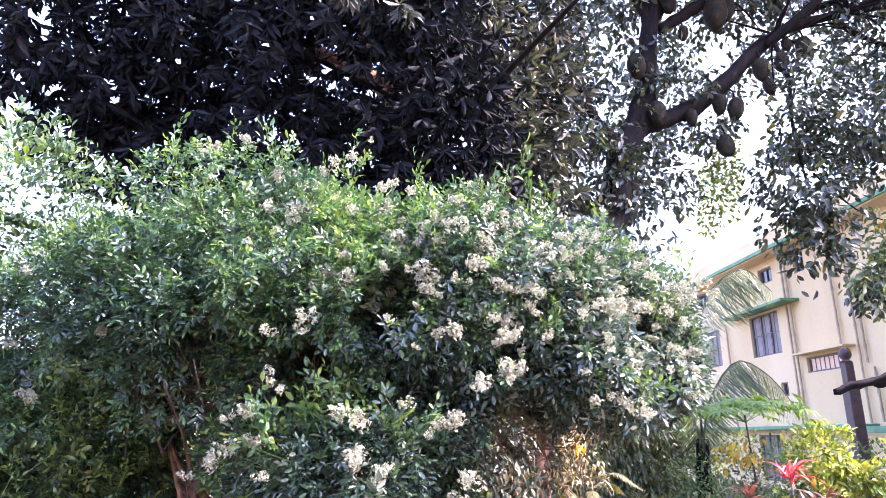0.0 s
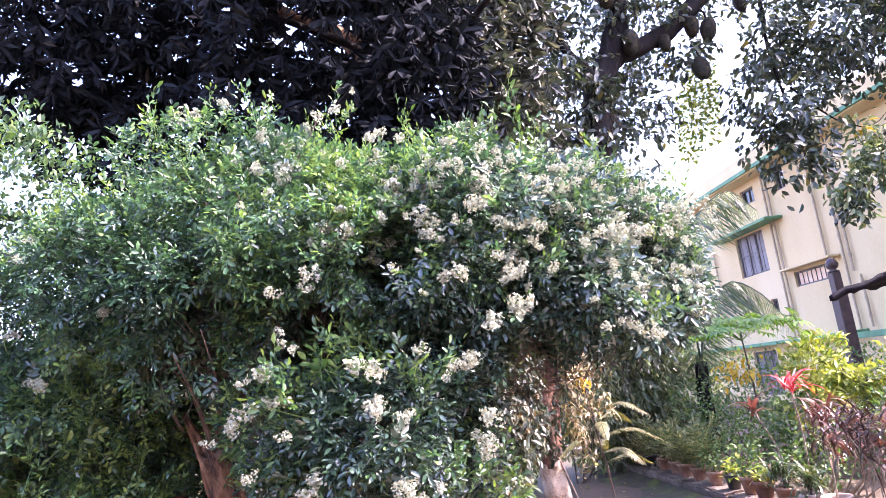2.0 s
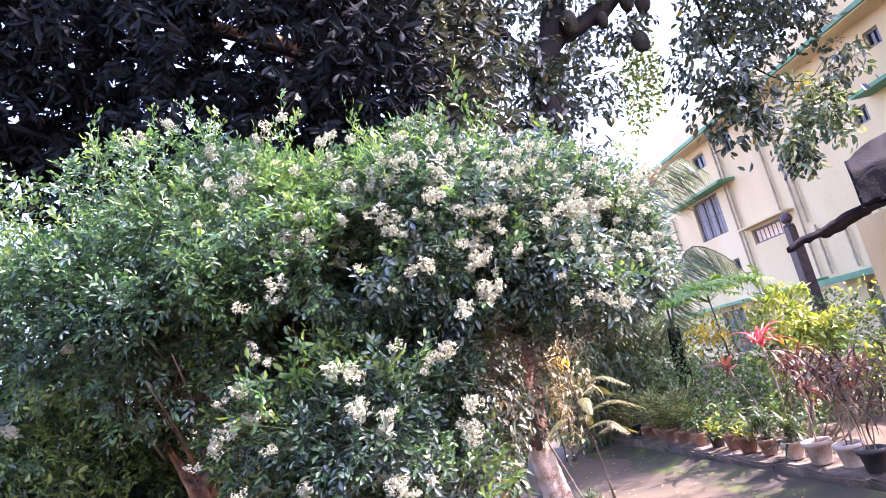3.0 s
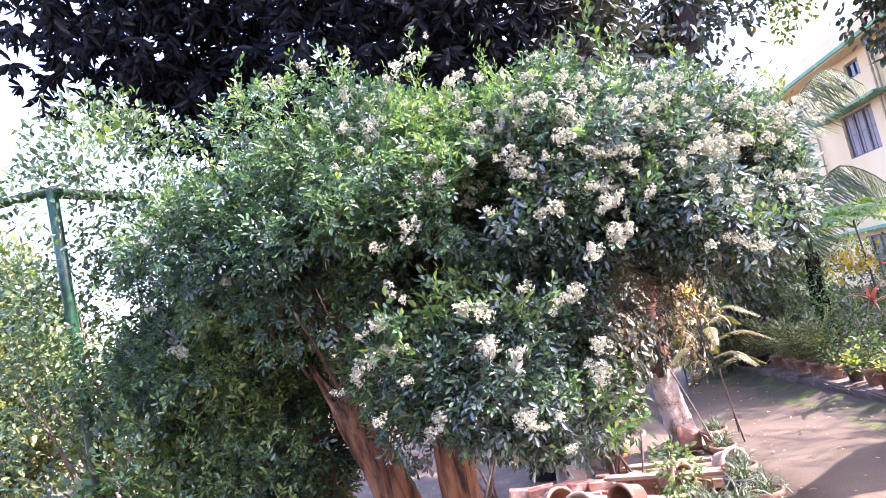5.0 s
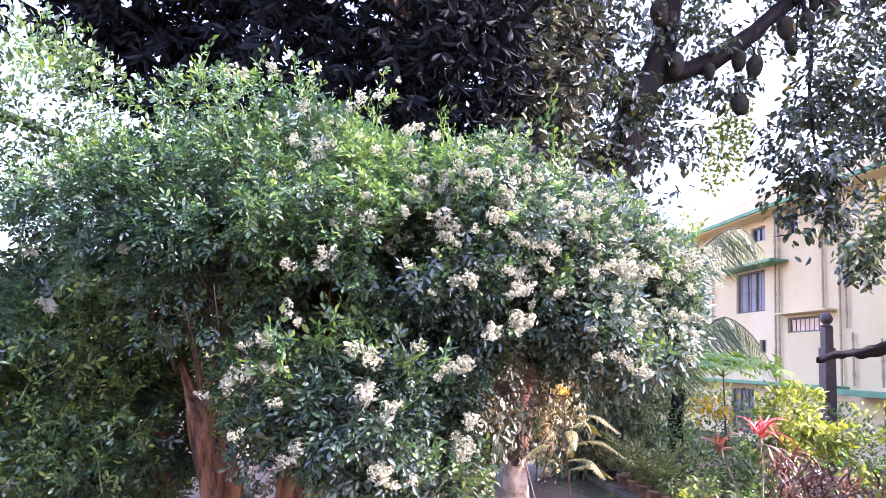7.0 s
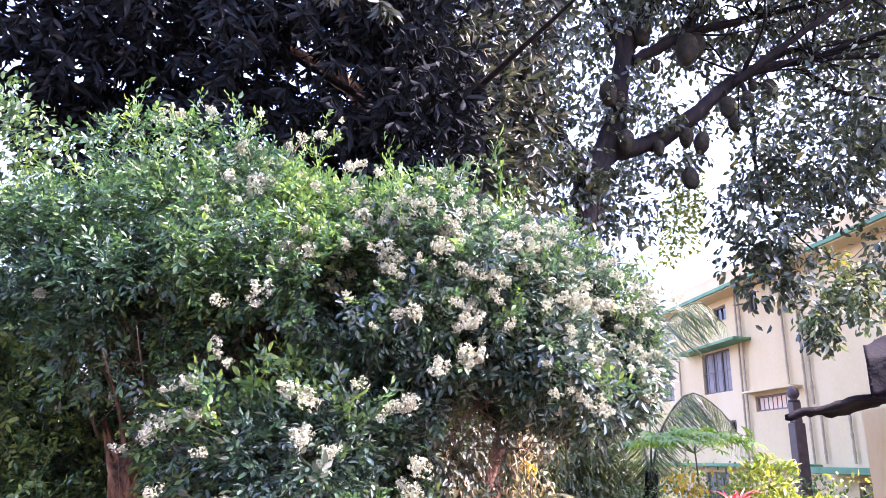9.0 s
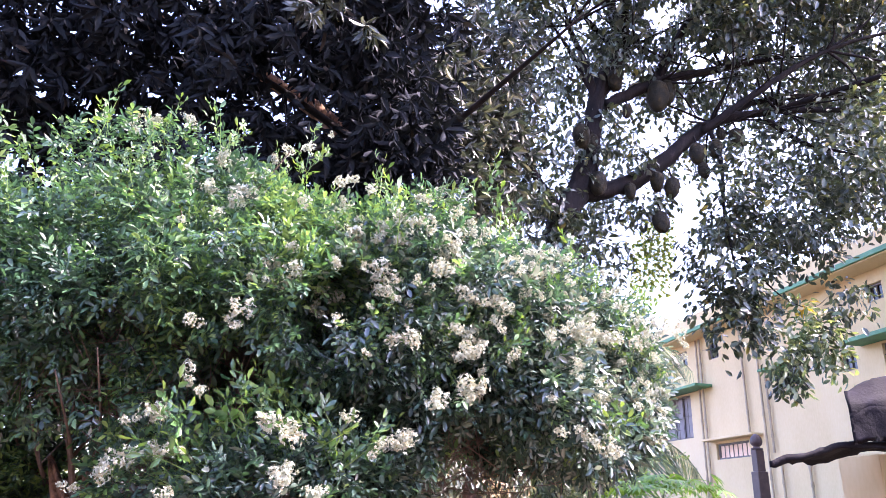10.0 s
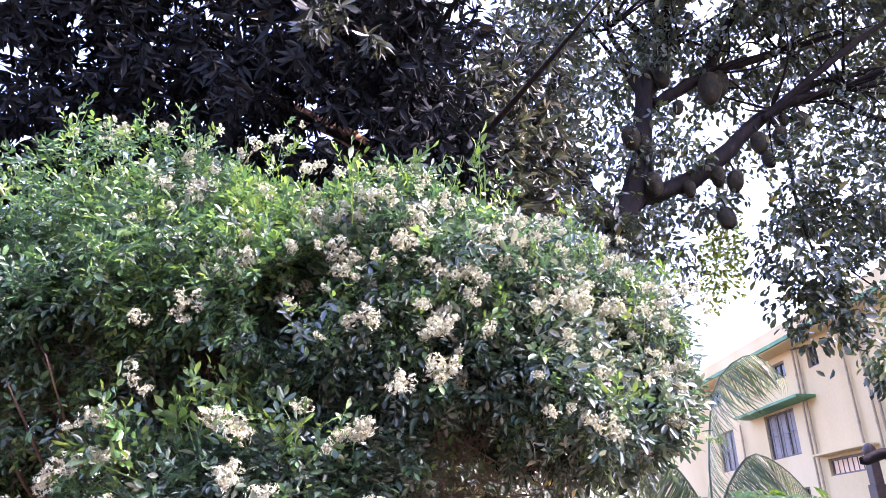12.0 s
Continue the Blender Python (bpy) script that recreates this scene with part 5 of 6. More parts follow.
scatter("yellow_leaves", [leaf(0.06, 0.028, 0.3, 0.2)], p, r.normal(size=p.shape) + np.array([0, 0, -0.5]), r.normal(size=p.shape) * 0.4 + np.array([0, -0.6, 0.6]), r.uniform(0.8, 1.1, 14), MAT["yellow"], creeper, "cluster of yellow leaves")
rv = random.Random(4)
for i in range(5):
    x, z = rv.uniform(1.25, 1.95), rv.uniform(1.3, 2.4)
    limb("vine", [(x - 1.5, -0.15 + rv.uniform(-0.1, 0.05), z, 0.005), (x - 1.5 + rv.uniform(-0.1, 0.1), -0.22, z * 0.6, 0.004), (x - 1.5 + rv.uniform(-0.15, 0.2), -0.15, rv.uniform(0.7, 1.1), 0.003)], MAT["twig"], creeper, 8, 5, 0.1, seed=i)


def shrub(name, label, base, blobs, count, shapes, mat, seed, ahead_bias=(0, 0, 0.2), shell=(0.4, 1.08), cut=-0.2, stems=6, stem_mat=None, category="shrub", size=(0.7, 1.2), scale=2.5):
    ob = thing(name, base, label, category)
    q, o = cloud(blobs, count, seed, shell, 0.3)
    q, o = thin(q, o, seed, scale, cut)
    rr = np.random.default_rng(seed)
    k = len(q)
    scatter("foliage", shapes, q - np.array(base), o * 0.7 + np.array(ahead_bias) + rr.normal(size=(k, 3)) * 0.5, np.array([0, -0.2, 0.9]) + o * 0.4 + rr.normal(size=(k, 3)) * 0.4, rr.uniform(*size, k), mat, ob, seed=seed)
    ra = random.Random(seed)
    for i in range(stems):
        b = ra.choice(blobs)
        e = [b[j] - base[j] + ra.uniform(-0.5, 0.5) * b[3 + j] for j in range(3)]
        s = (ra.uniform(-0.12, 0.12), ra.uniform(-0.12, 0.12), -0.05)
        mid = [(u + v) / 2 + ra.uniform(-0.08, 0.08) for u, v in zip(s, e)]
        limb("stem", [(*s, 0.013), (*mid, 0.009), (*e, 0.004)], stem_mat or MAT["twig"], ob, 9, 6, seed=i)
    return ob


small = [leaf(0.055, 0.03, 0.15, 0.25), leaf(0.045, 0.026, 0.25, 0.25)]
tiny = [leaf(0.044, 0.022, 0.15, 0.25, 0.5, False), leaf(0.036, 0.019, 0.25, 0.25, 0.5, False)]
shrub("airy_shrub", "airy green shrub grown through the pergola", (-2.0, 4.2, 0), [(-2.0, 4.2, 2.75, 0.55, 0.5, 0.5, 1), (-1.75, 3.7, 2.75, 0.45, 0.4, 0.4, 1), (-1.6, 4.0, 2.3, 0.5, 0.4, 0.5, 1), (-2.3, 4.1, 1.9, 0.5, 0.45, 0.5, 0.9), (-1.7, 3.9, 1.4, 0.6, 0.4, 0.45, 1), (-2.4, 3.9, 1.2, 0.45, 0.4, 0.5, 0.8), (-2.2, 3.75, 2.75, 0.28, 0.15, 0.16, 0.8), (-2.3, 3.7, 1.75, 0.4, 0.18, 0.35, 0.9), (-2.35, 4.0, 2.4, 0.4, 0.3, 0.4, 0.8), (-1.8, 4.05, 2.1, 0.38, 0.3, 0.38, 1.2), (-2.15, 3.6, 2.2, 0.25, 0.2, 0.3, 0.6)], 23000, tiny, MAT["airy"], 81, cut=-0.1, stems=12)
shrub("low_shrub", "dense dark green shrub under the pergola", (-1.9, 4.0, 0), [(-1.8, 3.85, 1.1, 0.42, 0.32, 0.45, 1), (-1.75, 4.15, 1.65, 0.42, 0.32, 0.4, 1), (-2.25, 4.35, 1.3, 0.4, 0.35, 0.6, 1), (-1.5, 4.2, 0.9, 0.5, 0.3, 0.5, 1)], 9500, small, MAT["shrub"], 84, cut=-0.35, stems=8)
shrub("dark_shrub", "dense dark shrub behind the path's bend", (2.6, 10.6, 0), [(2.5, 10.5, 1.6, 0.8, 0.6, 1.1, 1), (3.4, 11.4, 1.9, 0.9, 0.6, 1.2, 1), (1.6, 10.2, 1.4, 0.7, 0.5, 1.2, 1), (4.1, 11.8, 1.1, 0.8, 0.5, 1.1, 1), (3.2, 11.2, 0.7, 0.6, 0.5, 0.7, 1), (3.7, 11.0, 1.0, 0.7, 0.4, 1.0, 1), (4.7, 11.7, 0.9, 0.8, 0.4, 0.9, 1)], 24000, [leaf(0.12, 0.04, 0.3, 0.25, 0.5, False), leaf(0.1, 0.036, 0.4, 0.25, 0.5, False)], MAT["hedge"], 83, ahead_bias=(0, 0, -0.6), cut=-0.22)

shrub("understory_tree", "dark leafy undergrowth behind the flowering bush", (-0.4, 6.6, 0), [(-1.3, 6.6, 3.1, 0.7, 0.4, 0.7, 1), (-0.3, 6.6, 3.1, 0.8, 0.4, 0.8, 1), (0.7, 6.6, 3.0, 0.7, 0.4, 0.8, 1), (-0.9, 6.7, 2.0, 0.9, 0.4, 0.9, 1), (0.4, 6.7, 1.9, 0.8, 0.4, 0.8, 1)], 11000, [leaf(0.1, 0.042, 0.2, 0.25, 0.5, False)], MAT["ivy"], 86, cut=-0.3, category="tree", stems=8)

shrub("drooping_shrub", "drooping green shrub beside the whitewashed trunk", (0.8, 6.5, 0), [(0.85, 6.5, 0.72, 0.24, 0.22, 0.26, 1), (0.68, 6.45, 0.5, 0.18, 0.2, 0.25, 0.8), (0.98, 6.6, 0.45, 0.16, 0.18, 0.25, 0.8)], 1300, [leaf(0.1, 0.03, 0.35, 0.25), leaf(0.08, 0.028, 0.5, 0.25)], MAT["ivy"], 87, ahead_bias=(0, 0, -0.5), cut=-0.3)

# ---- far trees that close the garden ----
for i, (x, y, z, rx, ry, rz, n) in enumerate(((-10.0, 13, 2.7, 2.1, 1.5, 2.6, 26000), (-5.6, 14, 1.2, 2.6, 1.2, 1.3, 13000), (0.2, 15, 1.7, 2.2, 1.2, 1.9, 6000), (-12, 12, 3, 3, 2, 3, 14000))):
    shrub("far_tree", "sunlit pale green tree at the garden's far edge", (x, y, 0), [(x, y, z, rx, ry, rz, 1), (x + 0.8, y - 0.6, z * 0.7, rx * 0.7, ry, rz * 0.7, 1)], n, [leaf(0.16, 0.07, 0.2, 0.25, 0.5, False)], MAT["far"], 90 + i, cut=-0.25, category="tree", stems=5, scale=0.9)
shrub("far_tree", "thin light green treetop behind the house", (6.8, 26, 0), [(6.8, 24, 9.0, 1.1, 0.8, 1.6, 1), (6.0, 24, 7.4, 0.7, 0.6, 1.0, 1)], 1800, [leaf(0.16, 0.07, 0.2, 0.25, 0.5, False)], MAT["sunny"], 97, cut=-0.1, category="tree", stems=4)

# ---- palms ----


def frond(name, pts, parent, leaf_l, mat, seed, n=90, droop=0.75, rib=1.0):
    """An arching frond: a midrib with drooping leaflets on both sides."""
    line = smooth_line([(*q, 0.02) for q in pts], n)[:, :3]
    limb(name + "_rib", [(*q, rib * (0.022 - 0.004 * k)) for k, q in enumerate(pts)], mat, parent, 14, 5, 0.0)
    rr = np.random.default_rng(seed)
    ps, ah, up, sz = [], [], [], []
    for i in range(4, n):
        d = line[min(i + 1, n - 1)] - line[i - 1]
        d /= np.linalg.norm(d)
        side = np.cross(d, (0, 0, 1))
        side /= np.linalg.norm(side) + 1e-9
        for s in (-1, 1):
            ps.append(line[i])
            ah.append(s * side * 0.8 + d * 0.7 + np.array([0, 0, -droop]) + rr.normal(size=3) * 0.08)
            up.append(np.cross(side, d) + rr.normal(size=3) * 0.1)
            sz.append((1 - abs(2 * i / n - 0.9) ** 2 * 0.6) * rr.uniform(0.85, 1.1))
    return scatter(name, [strap(leaf_l, 0.024 if leaf_l > 0.3 else 0.011, 0.5, 4)], np.array(ps), np.array(ah), np.array(up), np.array(sz), mat, parent, seed=seed)


palm = thing("palm", (4.9, 11.2, 0), "young coconut palm with arching green fronds", "palm tree")
limb("trunk", [(0, 0, -0.1, 0.16), (0.0, 0, 0.7, 0.13), (0.05, 0, 1.5, 0.1)], MAT["darkbark"], palm, 12, 12, 0.08)
for i, pts in enumerate(([(0.05, 0, 1.4), (0.1, 0, 2.6), (0.35, -0.1, 3.75), (0.95, -0.2, 4.2), (1.35, -0.3, 3.8)], [(0.05, 0, 1.4), (0.2, -0.1, 2.1), (0.65, -0.2, 2.68), (1.1, -0.3, 2.45), (1.45, -0.4, 1.9)],
                         [(0.05, 0, 1.4), (-0.2, 0, 2.2), (-0.6, 0.1, 2.7), (-1.1, 0.1, 2.6)])):
    frond("frond", pts, palm, 0.9, MAT["palm"], 100 + i, 110, 1.35)

# ---- pots and their plants ----


def pot_mesh(name, mat, rad=0.12, height=0.2, rim=0.02):
    prof = [(0.002, 0), (rad * 0.68, 0), (rad * 0.7, 0.006), (rad * 0.93, height - 0.045), (rad + 0.004, height - 0.044), (rad + 0.008, height - 0.004), (rad, height), (rad - 0.014, height - 0.002),
            (rad * 0.86, height - 0.04), (rad * 0.62, 0.02), (0.002, 0.018)]
    vs, fs = lathe(prof, 20, 0.006, 3)
    me = bpy.data.meshes.new(name)
    me.from_pydata(vs, [], fs)
    me.materials.append(mat)
    me.polygons.foreach_set("use_smooth", np.ones(len(me.polygons), bool))
    return me


POTS = {k: pot_mesh("pot", MAT[k]) for k in ("terracotta", "white_pot", "black_pot")}
soil_v, soil_f = lathe([(0.001, 0.172), (0.05, 0.17), (0.102, 0.162), (0.1, 0.13), (0.001, 0.13)], 14, 0.04, 5)
SOIL = bpy.data.meshes.new("soil")
SOIL.from_pydata(soil_v, [], soil_f)
SOIL.materials.append(MAT["soil"])


def rosette(count, shape, mat, parent, at, seed, rise=(0.2, 1.2), size=(0.7, 1.1), name="leaves", spread=0.02, label=""):
    rr = np.random.default_rng(seed)
    a = rr.uniform(0, 6.28, count)
    up_ = rr.uniform(*rise, count)
    ah = np.stack([np.cos(a), np.sin(a), up_], 1)
    place = np.array(at) + np.stack([rr.normal(0, spread, count), rr.normal(0, spread, count), rr.normal(0, spread, count)], 1)
    return scatter(name, shape if isinstance(shape, list) else [shape], place, ah, np.tile([0, 0, 1.0], (count, 1)) + rr.normal(size=(count, 3)) * 0.15, rr.uniform(*size, count), mat, parent, label, kind="", seed=seed)


def potted(label, x, y, z, pot, plant, seed, s=1.0, category="potted plant"):
    ob = thing("potted_plant", (x, y, z), label, category, "potted plants along the kerb")
    me = new("pot", POTS[pot])
    me.parent, me.scale = ob, (s, s, s)
    so = new("soil", SOIL)
    so.parent, so.scale = ob, (s, s, s)
    ra = random.Random(seed)
    top = 0.17 * s
    if plant == "grass":
        rosette(110, [strap(0.6, 0.014, 1.0), strap(0.46, 0.012, 0.6)], MAT["grass"], ob, (0, 0, top), seed, (0.8, 3.4))
    elif plant == "tuft":
        rosette(150, [strap(0.16, 0.009, 0.9), strap(0.13, 0.008, 0.5)], MAT["tuft"], ob, (0, 0, top), seed, (0.2, 2.2), spread=0.035)
    elif plant == "fern":
        rosette(70, [pinnate(0.5, 9, 0.08, 0.022, seed + k, False) for k in range(3)], MAT["tuft_tall"], ob, (0, 0, top), seed, (0.9, 3.2), (0.7, 1.25))
    elif plant == "pale":
        rosette(46, [leaf(0.13, 0.05, 0.4, 0.3), leaf(0.1, 0.045, 0.3, 0.3)], MAT["sunny"], ob, (0, 0, top + 0.05), seed, (0.0, 1.6), spread=0.05)
    elif plant == "dark":
        limb("cane", [(0, 0, top - 0.03, 0.012), (0.01, 0.01, top + 0.12, 0.01)], MAT["twig"], ob, 4, 6)
        rosette(80, [strap(0.3, 0.022, 1.0), strap(0.26, 0.02, 0.6)], MAT["ivy"], ob, (0.01, 0.01, top + 0.1), seed, (0.0, 2.0), spread=0.05)
    elif plant in ("red", "maroon"):
        for k in range(ra.choice((2, 3, 3))):
            h = ra.uniform(0.24, 0.74) if plant == "maroon" else ra.uniform(0.6, 0.95)
            e = (ra.uniform(-0.16, 0.16), ra.uniform(-0.16, 0.16), top + h)
            limb("cane", [(e[0] * 0.2, e[1] * 0.2, top - 0.03, 0.006), (e[0] * 0.3 + 0.02, e[1] * 0.5, top + h * 0.5, 0.0055), (*e, 0.005)], MAT["pale_cane"], ob, 7, 6, seed=seed + k)
            rosette(30, [strap(0.22, 0.024, 0.8, 5, 0.4), strap(0.17, 0.022, 0.5, 5, 0.4), strap(0.26, 0.018, 1.1, 5, 0.4)], MAT[plant], ob, e, seed + k, (-0.9, 2.0), spread=0.06)
    elif plant == "bush":
        q, o = cloud([(0, 0, top + 0.2, 0.16, 0.16, 0.18, 1)], 260, seed, (0.3, 1.1))
        rr = np.random.default_rng(seed)
        scatter("leaves", small, q, o + rr.normal(size=q.shape) * 0.5, np.array([0, 0, 1.0]) + o * 0.3 + rr.normal(size=q.shape) * 0.3, rr.uniform(0.7, 1.1, len(q)), MAT["shrub"], ob, kind="")
        limb("cane", [(0, 0, top - 0.03, 0.008), (0.01, 0, top + 0.1, 0.007), (0, 0.01, top + 0.25, 0.004)], MAT["twig"], ob, 5, 5)
    return ob


ROW = [("white_pot", "maroon", 5.15), ("black_pot", "maroon", 5.45), ("white_pot", "maroon", 5.75), ("white_pot", "maroon", 6.1), ("white_pot", "dark", 6.5), ("terracotta", "dark", 6.95), ("terracotta", "pale", 7.3), ("terracotta", "bush", 7.62), ("black_pot", "pale", 7.98),
       ("terracotta", "bush", 8.35), ("terracotta", "fern", 8.75), ("terracotta", "grass", 9.15), ("terracotta", "grass", 9.5), ("terracotta", "fern", 9.9), ("black_pot", "grass", 10.35), ("terracotta", "grass", 10.8), ("terracotta", "fern", 11.3)]
POT_WORDS = {"white_pot": "limewashed clay pot", "black_pot": "black plastic pot", "terracotta": "terracotta pot"}
PLANT_WORDS = {"maroon": "maroon cordyline", "dark": "dark strappy dracaena", "pale": "pale yellow-green croton", "bush": "small leafy shrub", "fern": "feathery fern", "grass": "pale grassy plant", "red": "bright red cordyline", "tuft": "spiky grey-green mondo grass"}
for i, (pot, plant, y) in enumerate(ROW):
    potted("%s in a %s on the kerb" % (PLANT_WORDS[plant], POT_WORDS[pot]), 3.56 + random.uniform(-0.03, 0.03), y, 0.136, pot, plant, 200 + i * 7, random.uniform(0.86, 0.97) if i < 4 else random.uniform(0.74, 0.9))

# second row in the bed
shrub("croton_bush", "bright yellow-green sunlit croton bush", (5.2, 8.5, 0.1), [(5.2, 8.5, 1.3, 0.42, 0.4, 0.34, 1), (4.95, 8.4, 0.95, 0.35, 0.35, 0.3, 0.8), (5.55, 8.5, 1.05, 0.35, 0.35, 0.35, 0.8)], 2600, [leaf(0.12, 0.045, 0.3, 0.3), leaf(0.09, 0.036, 0.2, 0.3)], MAT["sunny"], 301)
shrub("light_shrub", "light green shrub standing in the bed", (5.5, 7.5, 0.1), [(5.45, 7.5, 0.95, 0.3, 0.3, 0.5, 1), (5.85, 7.4, 1.15, 0.35, 0.3, 0.4, 1), (5.3, 7.3, 0.6, 0.35, 0.3, 0.3, 0.8)], 1900, small + [leaf(0.09, 0.04, 0.2, 0.3)], MAT["sunny"], 302)
shrub("bed_shrub", "mixed green undergrowth in the bed", (4.6, 9.2, 0.1), [(4.3, 9.3, 0.55, 0.5, 0.6, 0.45, 1), (4.9, 8.6, 0.6, 0.5, 0.5, 0.5, 1), (4.6, 10.3, 0.8, 0.6, 0.6, 0.7, 1), (5.2, 7.4, 0.5, 0.5, 0.6, 0.45, 1), (5.4, 9.6, 0.8, 0.6, 0.5, 0.65, 1), (6.3, 9.2, 0.8, 0.7, 0.5, 0.7, 1), (5.6, 11.5, 0.9, 0.8, 0.5, 0.8, 1), (4.3, 7.6, 0.4, 0.3, 0.5, 0.3, 0.8)], 14000, small + [leaf(0.075, 0.03, 0.2, 0.3)], MAT["shrub"], 303, cut=-0.2)
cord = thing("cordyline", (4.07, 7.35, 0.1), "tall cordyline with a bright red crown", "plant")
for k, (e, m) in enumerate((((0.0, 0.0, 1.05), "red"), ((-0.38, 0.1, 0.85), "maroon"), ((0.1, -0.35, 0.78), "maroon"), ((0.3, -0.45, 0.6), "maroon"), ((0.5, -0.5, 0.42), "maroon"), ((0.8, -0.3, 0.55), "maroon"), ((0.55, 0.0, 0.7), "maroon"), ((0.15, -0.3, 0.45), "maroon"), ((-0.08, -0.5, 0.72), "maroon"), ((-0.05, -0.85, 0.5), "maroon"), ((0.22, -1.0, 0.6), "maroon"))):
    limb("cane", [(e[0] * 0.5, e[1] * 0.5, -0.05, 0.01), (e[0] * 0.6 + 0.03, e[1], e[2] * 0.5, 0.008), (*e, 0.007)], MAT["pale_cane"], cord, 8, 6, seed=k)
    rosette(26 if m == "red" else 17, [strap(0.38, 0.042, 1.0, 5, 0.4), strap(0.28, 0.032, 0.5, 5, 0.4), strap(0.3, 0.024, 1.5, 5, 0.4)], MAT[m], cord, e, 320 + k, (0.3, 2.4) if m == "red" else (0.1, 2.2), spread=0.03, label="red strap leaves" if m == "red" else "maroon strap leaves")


def cassava(base, height, seed, mat, label):
    """A slender stem with an umbrella of fingered leaves."""
    ob = thing("cassava_plant", base, label, "plant")
    limb("stem", [(0, 0, -0.05, 0.019), (0.05, 0.02, height * 0.5, 0.015), (0.0, 0, height, 0.01)], MAT["twig"], ob, 9, 7)
    ra = random.Random(seed)
    fingers = joined([turned(leaf(0.17, 0.036, 0.25, 0.2, 0.55), pose(0, 0, 0, 0, 0, a)) for a in (-75, -45, -18, 12, 42, 72)])
    rr = np.random.default_rng(seed)
    n = 90
    a = rr.uniform(0, 6.28, n)
    d = rr.uniform(0.15, 0.95, n)
    pl = np.stack([np.cos(a) * d, np.sin(a) * d, height + 0.2 - d * 0.15 + rr.normal(0, 0.06, n)], 1)
    scatter("leaves", [fingers], pl, np.stack([np.cos(a), np.sin(a), np.full(n, -0.3)], 1), np.tile([0, 0, 1.0], (n, 1)) + rr.normal(size=(n, 3)) * 0.2, rr.uniform(0.8, 1.2, n), mat, ob, kind="")
    for q in pl[:12]:
        limb("leaf_stalk", [(0, 0, height - 0.1, 0.006), (*(q * np.array([0.6, 0.6, 1]) + np.array([0, 0, 0.04])), 0.004), (*q, 0.003)], MAT["lime"], ob, 5, 4)
    return ob


tall = cassava((4.8, 9.5, 0.1), 1.72, 331, MAT["lime"], "slender cassava plant with an umbrella of light green leaves")
rosette(34, [leaf(0.12, 0.05, 0.4, 0.3)], MAT["yellow"], tall, (-0.36, -0.1, 1.27), 333, (-1.0, 0.2), spread=0.08, name="yellow_leaves", label="yellowed hanging leaves")
rosette(34, [leaf(0.12, 0.05, 0.4, 0.3)], MAT["yellow"], tall, (-0.1, -0.15, 1.19), 334, (-1.0, 0.2), spread=0.08, name="yellow_leaves", label="yellowed hanging leaves")

# ---- pots, bricks and sticks at the bush's foot ----
low = [(0.95, 5.1, "white_pot", "bush", 1.0), (1.5, 5.62, "terracotta", "tuft", 1.0), (1.42, 5.35, "black_pot", "tuft", 1.0), (1.72, 6.9, "terracotta", "tuft", 1.0), (1.62, 6.35, "terracotta", "tuft", 0.9), (0.5, 6.85, "white_pot", "bush", 0.9), (0.78, 6.75, "terracotta", "pale", 1.0)]
for i, (x, y, pot, plant, s) in enumerate(low):
    potted("%s in a %s on the soil" % (PLANT_WORDS[plant], POT_WORDS[pot]), x, y, 0.0, pot, plant, 400 + i * 5, s)
for i, (x, y, rz, pot) in enumerate(((0.75, 5.7, -50, "terracotta"), (0.38, 5.75, -25, "white_pot"), (1.02, 5.95, 35, "terracotta"), (0.45, 6.6, -70, "white_pot"), (0.12, 6.0, 20, "terracotta"), (1.62, 7.0, 250, "terracotta"), (1.5, 6.1, 20, "white_pot"))):
    ob = new("fallen_pot", POTS[pot])
    ob.matrix_basis = pose(x, y, 0.105, 84, 0, rz)
    tagged(ob, "empty %s lying on its side on the soil" % POT_WORDS[pot], "pot")
vs, fs = lathe([(0.002, 0.0), (0.3, 0.0), (0.315, 0.05), (0.325, 0.19), (0.335, 0.2), (0.33, 0.235), (0.28, 0.24), (0.26, 0.18), (0.002, 0.17)], 30, 0.008, 9)
tub = thing("planting_tub", (1.12, 4.42, 0), "whitewashed round planting ring with chipped edges", "tub")
link_mesh("ring", vs, fs, MAT["whitewash"], tub, smooth=True)
for i, (x, y, s) in enumerate(((1.3, 4.55, 0.8), (1.1, 4.4, 0.75), (0.95, 4.5, 0.75))):
    potted("spiky mondo grass in a terracotta pot on the whitewashed ring", x, y, 0.172, "terracotta", "tuft", 470 + i, s)
bm = box_bm((-0.11, -0.05, -0.035), (0.11, 0.05, 0.035))
bmesh.ops.bevel(bm, geom=bm.edges[:], offset=0.006, segments=1, affect="EDGES")
BRICK = bpy.data.meshes.new("brick")
bm.to_mesh(BRICK)
bm.free()
BRICK.materials.append(MAT["brick"])
edging = thing("brick_edging", (0.9, 5.9, 0), "rough edging of loose sunlit bricks round the bed", "edging")
for i in range(30):
    u = i / 29
    ob = new("brick", BRICK)
    ob.parent = edging
    ob.matrix_basis = pose(-1.0 + 1.6 * u, 0.55 - 0.6 * u + random.uniform(-0.03, 0.03), 0.03 + (0.07 if i % 3 == 0 else 0), random.uniform(-8, 8), random.uniform(-8, 8), random.uniform(-35, 20))
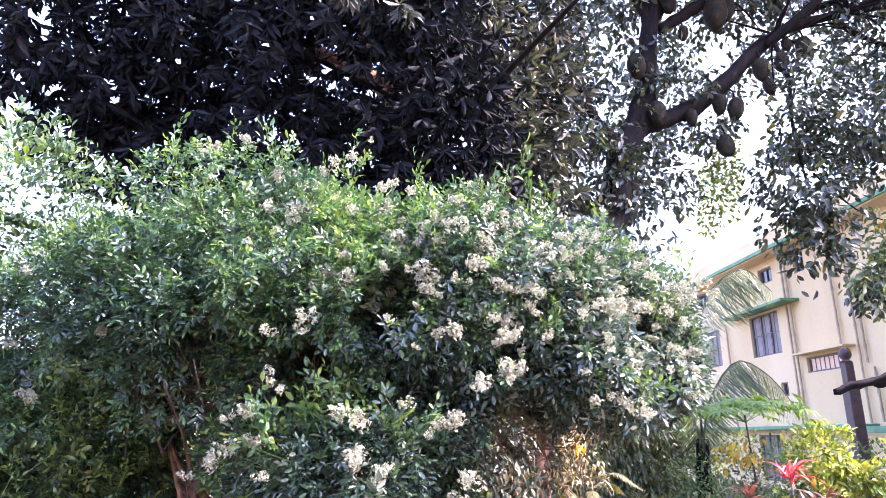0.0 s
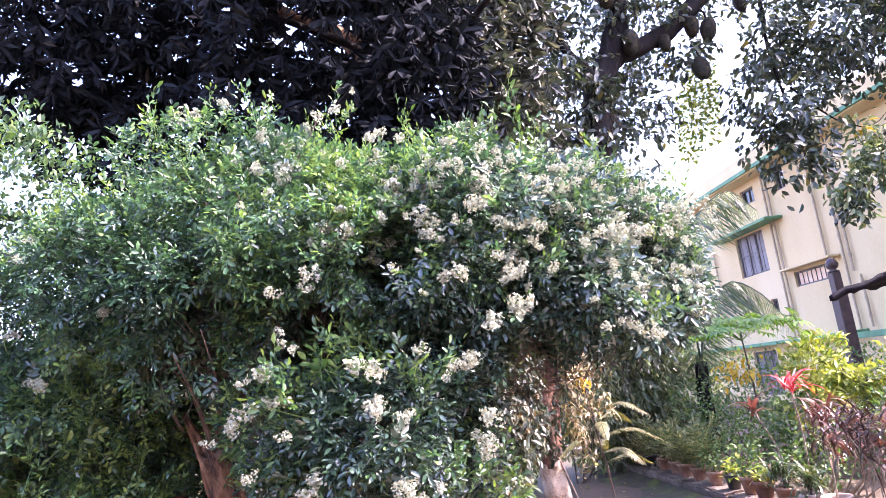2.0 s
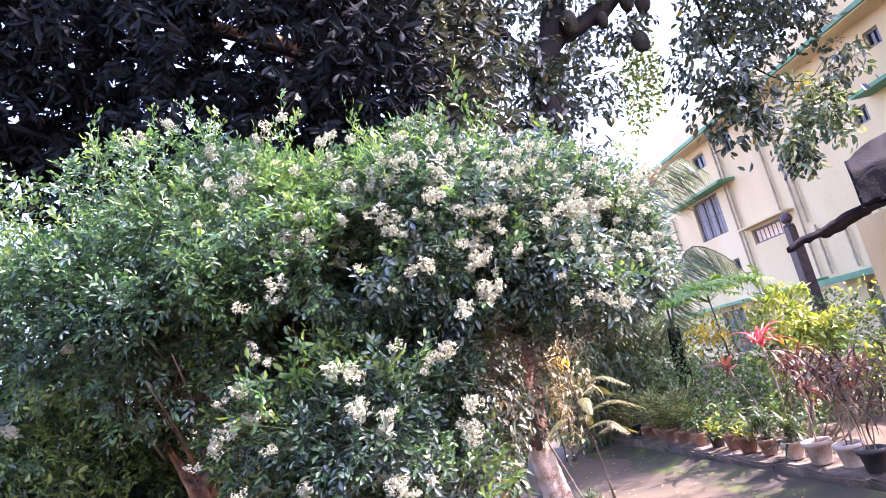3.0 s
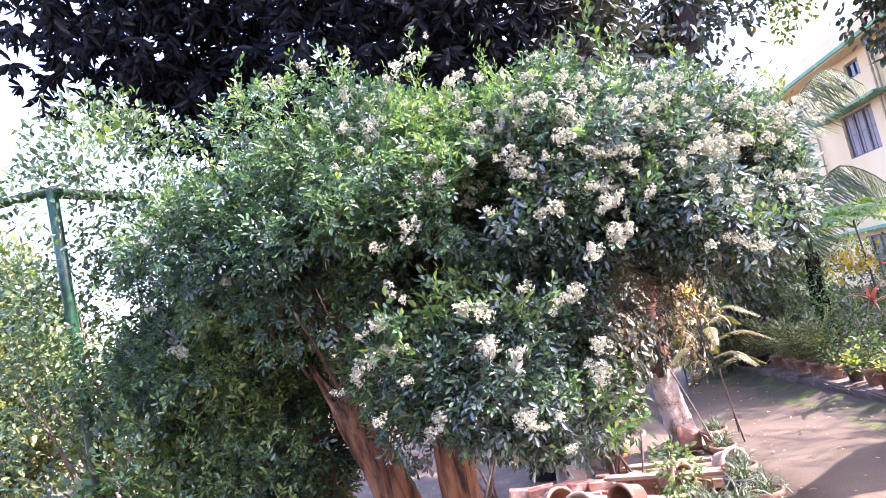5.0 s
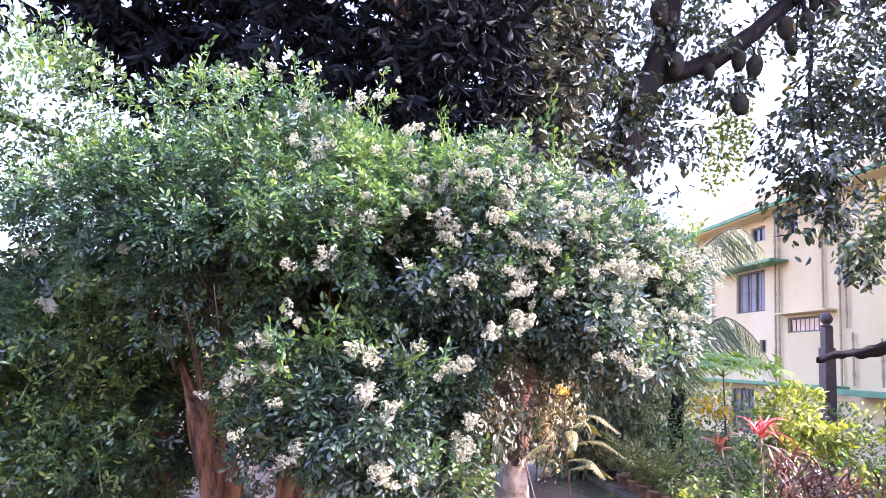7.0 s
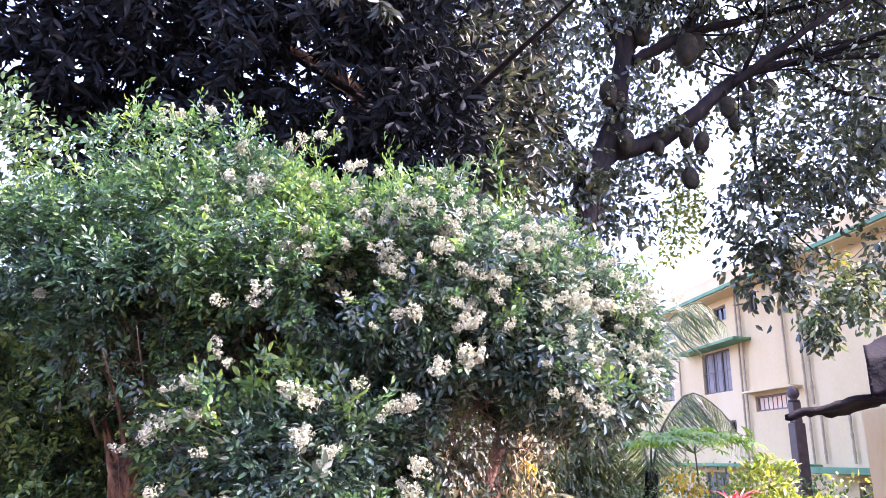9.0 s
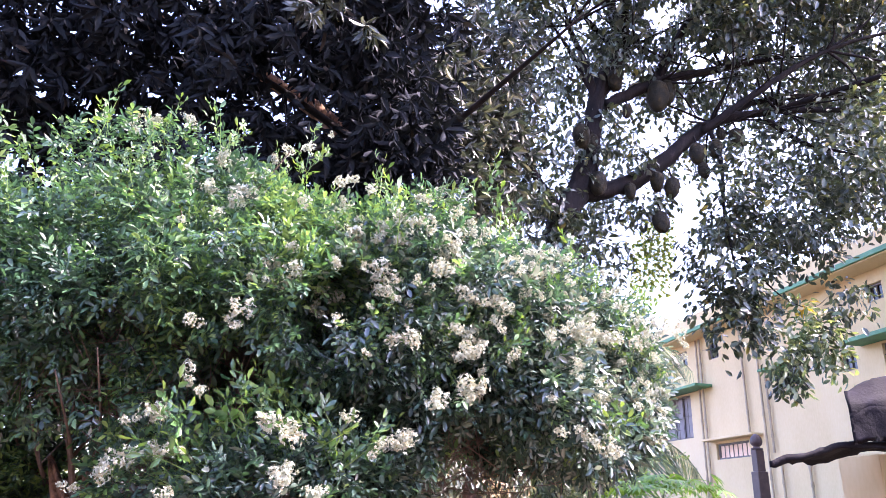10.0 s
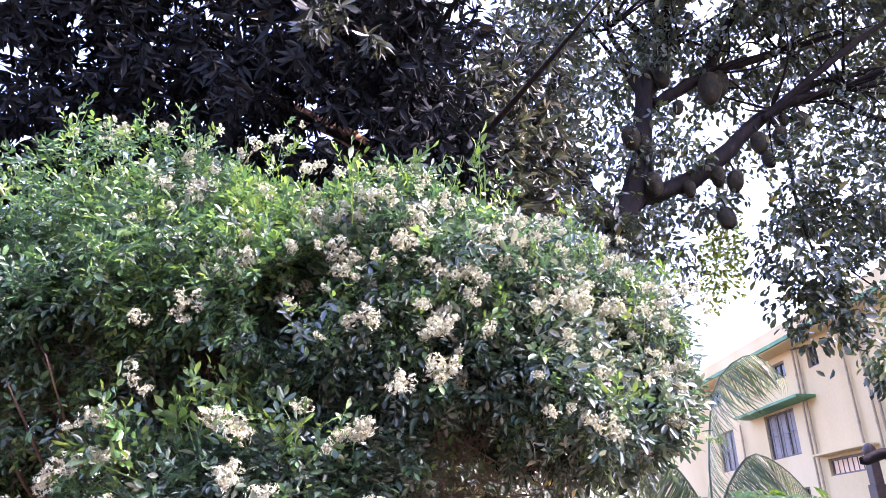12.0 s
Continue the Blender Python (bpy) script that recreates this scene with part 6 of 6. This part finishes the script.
for i, (a, b) in enumerate((((1.62, 6.4, 0), (1.42, 6.7, 0.85)), ((2.09, 7.4, 0), (1.92, 6.95, 0.72)))):
    st = limb("plant_stake", [(*a, 0.008), (*[(u + v) / 2 + 0.01 for u, v in zip(a, b)], 0.008), (*b, 0.007)], MAT["twig"], None, 6, 6)
    tagged(st, "thin pale wooden plant stake stuck in the soil", "stake")
pine = thing("young_pine", (2.0, 7.0, 0), "young sapling with flat feathery tiers of pale leaves", "plant")
limb("stem", [(0, 0, -0.02, 0.009), (-0.05, 0.05, 0.6, 0.008), (-0.1, 0.1, 1.15, 0.006)], MAT["twig"], pine, 8, 6)
for i in range(11):
    a = i * 2.4 + 0.3
    h = 0.7 + 0.05 * i
    frond("tier", [(-0.07, 0.07, h), (-0.07 + 0.3 * math.cos(a), 0.07 + 0.3 * math.sin(a), h + 0.05), (-0.07 + 0.55 * math.cos(a), 0.07 + 0.55 * math.sin(a), h - 0.08)], pine, 0.085, MAT["conifer"], 500 + i, 70, 0.25, 0.22)

for i, (a, b) in enumerate((((0.6, 6.2, 0.14), (1.5, 5.6, 0.16)), ((0.2, 6.1, 0.08), (1.1, 5.5, 0.06)), ((0.45, 6.9, 0.05), (1.5, 6.3, 0.1)))):
    d = Vector(b) - Vector(a)
    pl_ = part("plank", box_bm((-d.length / 2, -0.05, -0.015), (d.length / 2, 0.05, 0.015)), MAT["brick" if i == 1 else "straw_wood"], None, bevel=0.004)
    pl_.matrix_basis = Matrix.Translation((Vector(a) + Vector(b)) / 2) @ d.to_track_quat("X", "Z").to_matrix().to_4x4()
    tagged(pl_, "weathered narrow plank lying on bricks over the soil", "plank")

# fallen leaves on path and soil
r = np.random.default_rng(77)
n = 700
pl = np.stack([r.uniform(-2.5, 3.3, n), r.uniform(3.2, 12.5, n), np.full(n, 0.02)], 1)
scatter("leaf_litter", [leaf(0.055, 0.024, 0.2, 0.3), leaf(0.04, 0.02, -0.2, 0.3)], pl, r.normal(size=(n, 3)) * np.array([1, 1, 0.1]), np.tile([0, 0, 1.0], (n, 1)) + r.normal(size=(n, 3)) * 0.2, r.uniform(0.6, 1.2, n), MAT["dry"], None, "dry brown fallen leaves on the ground", "stuff")
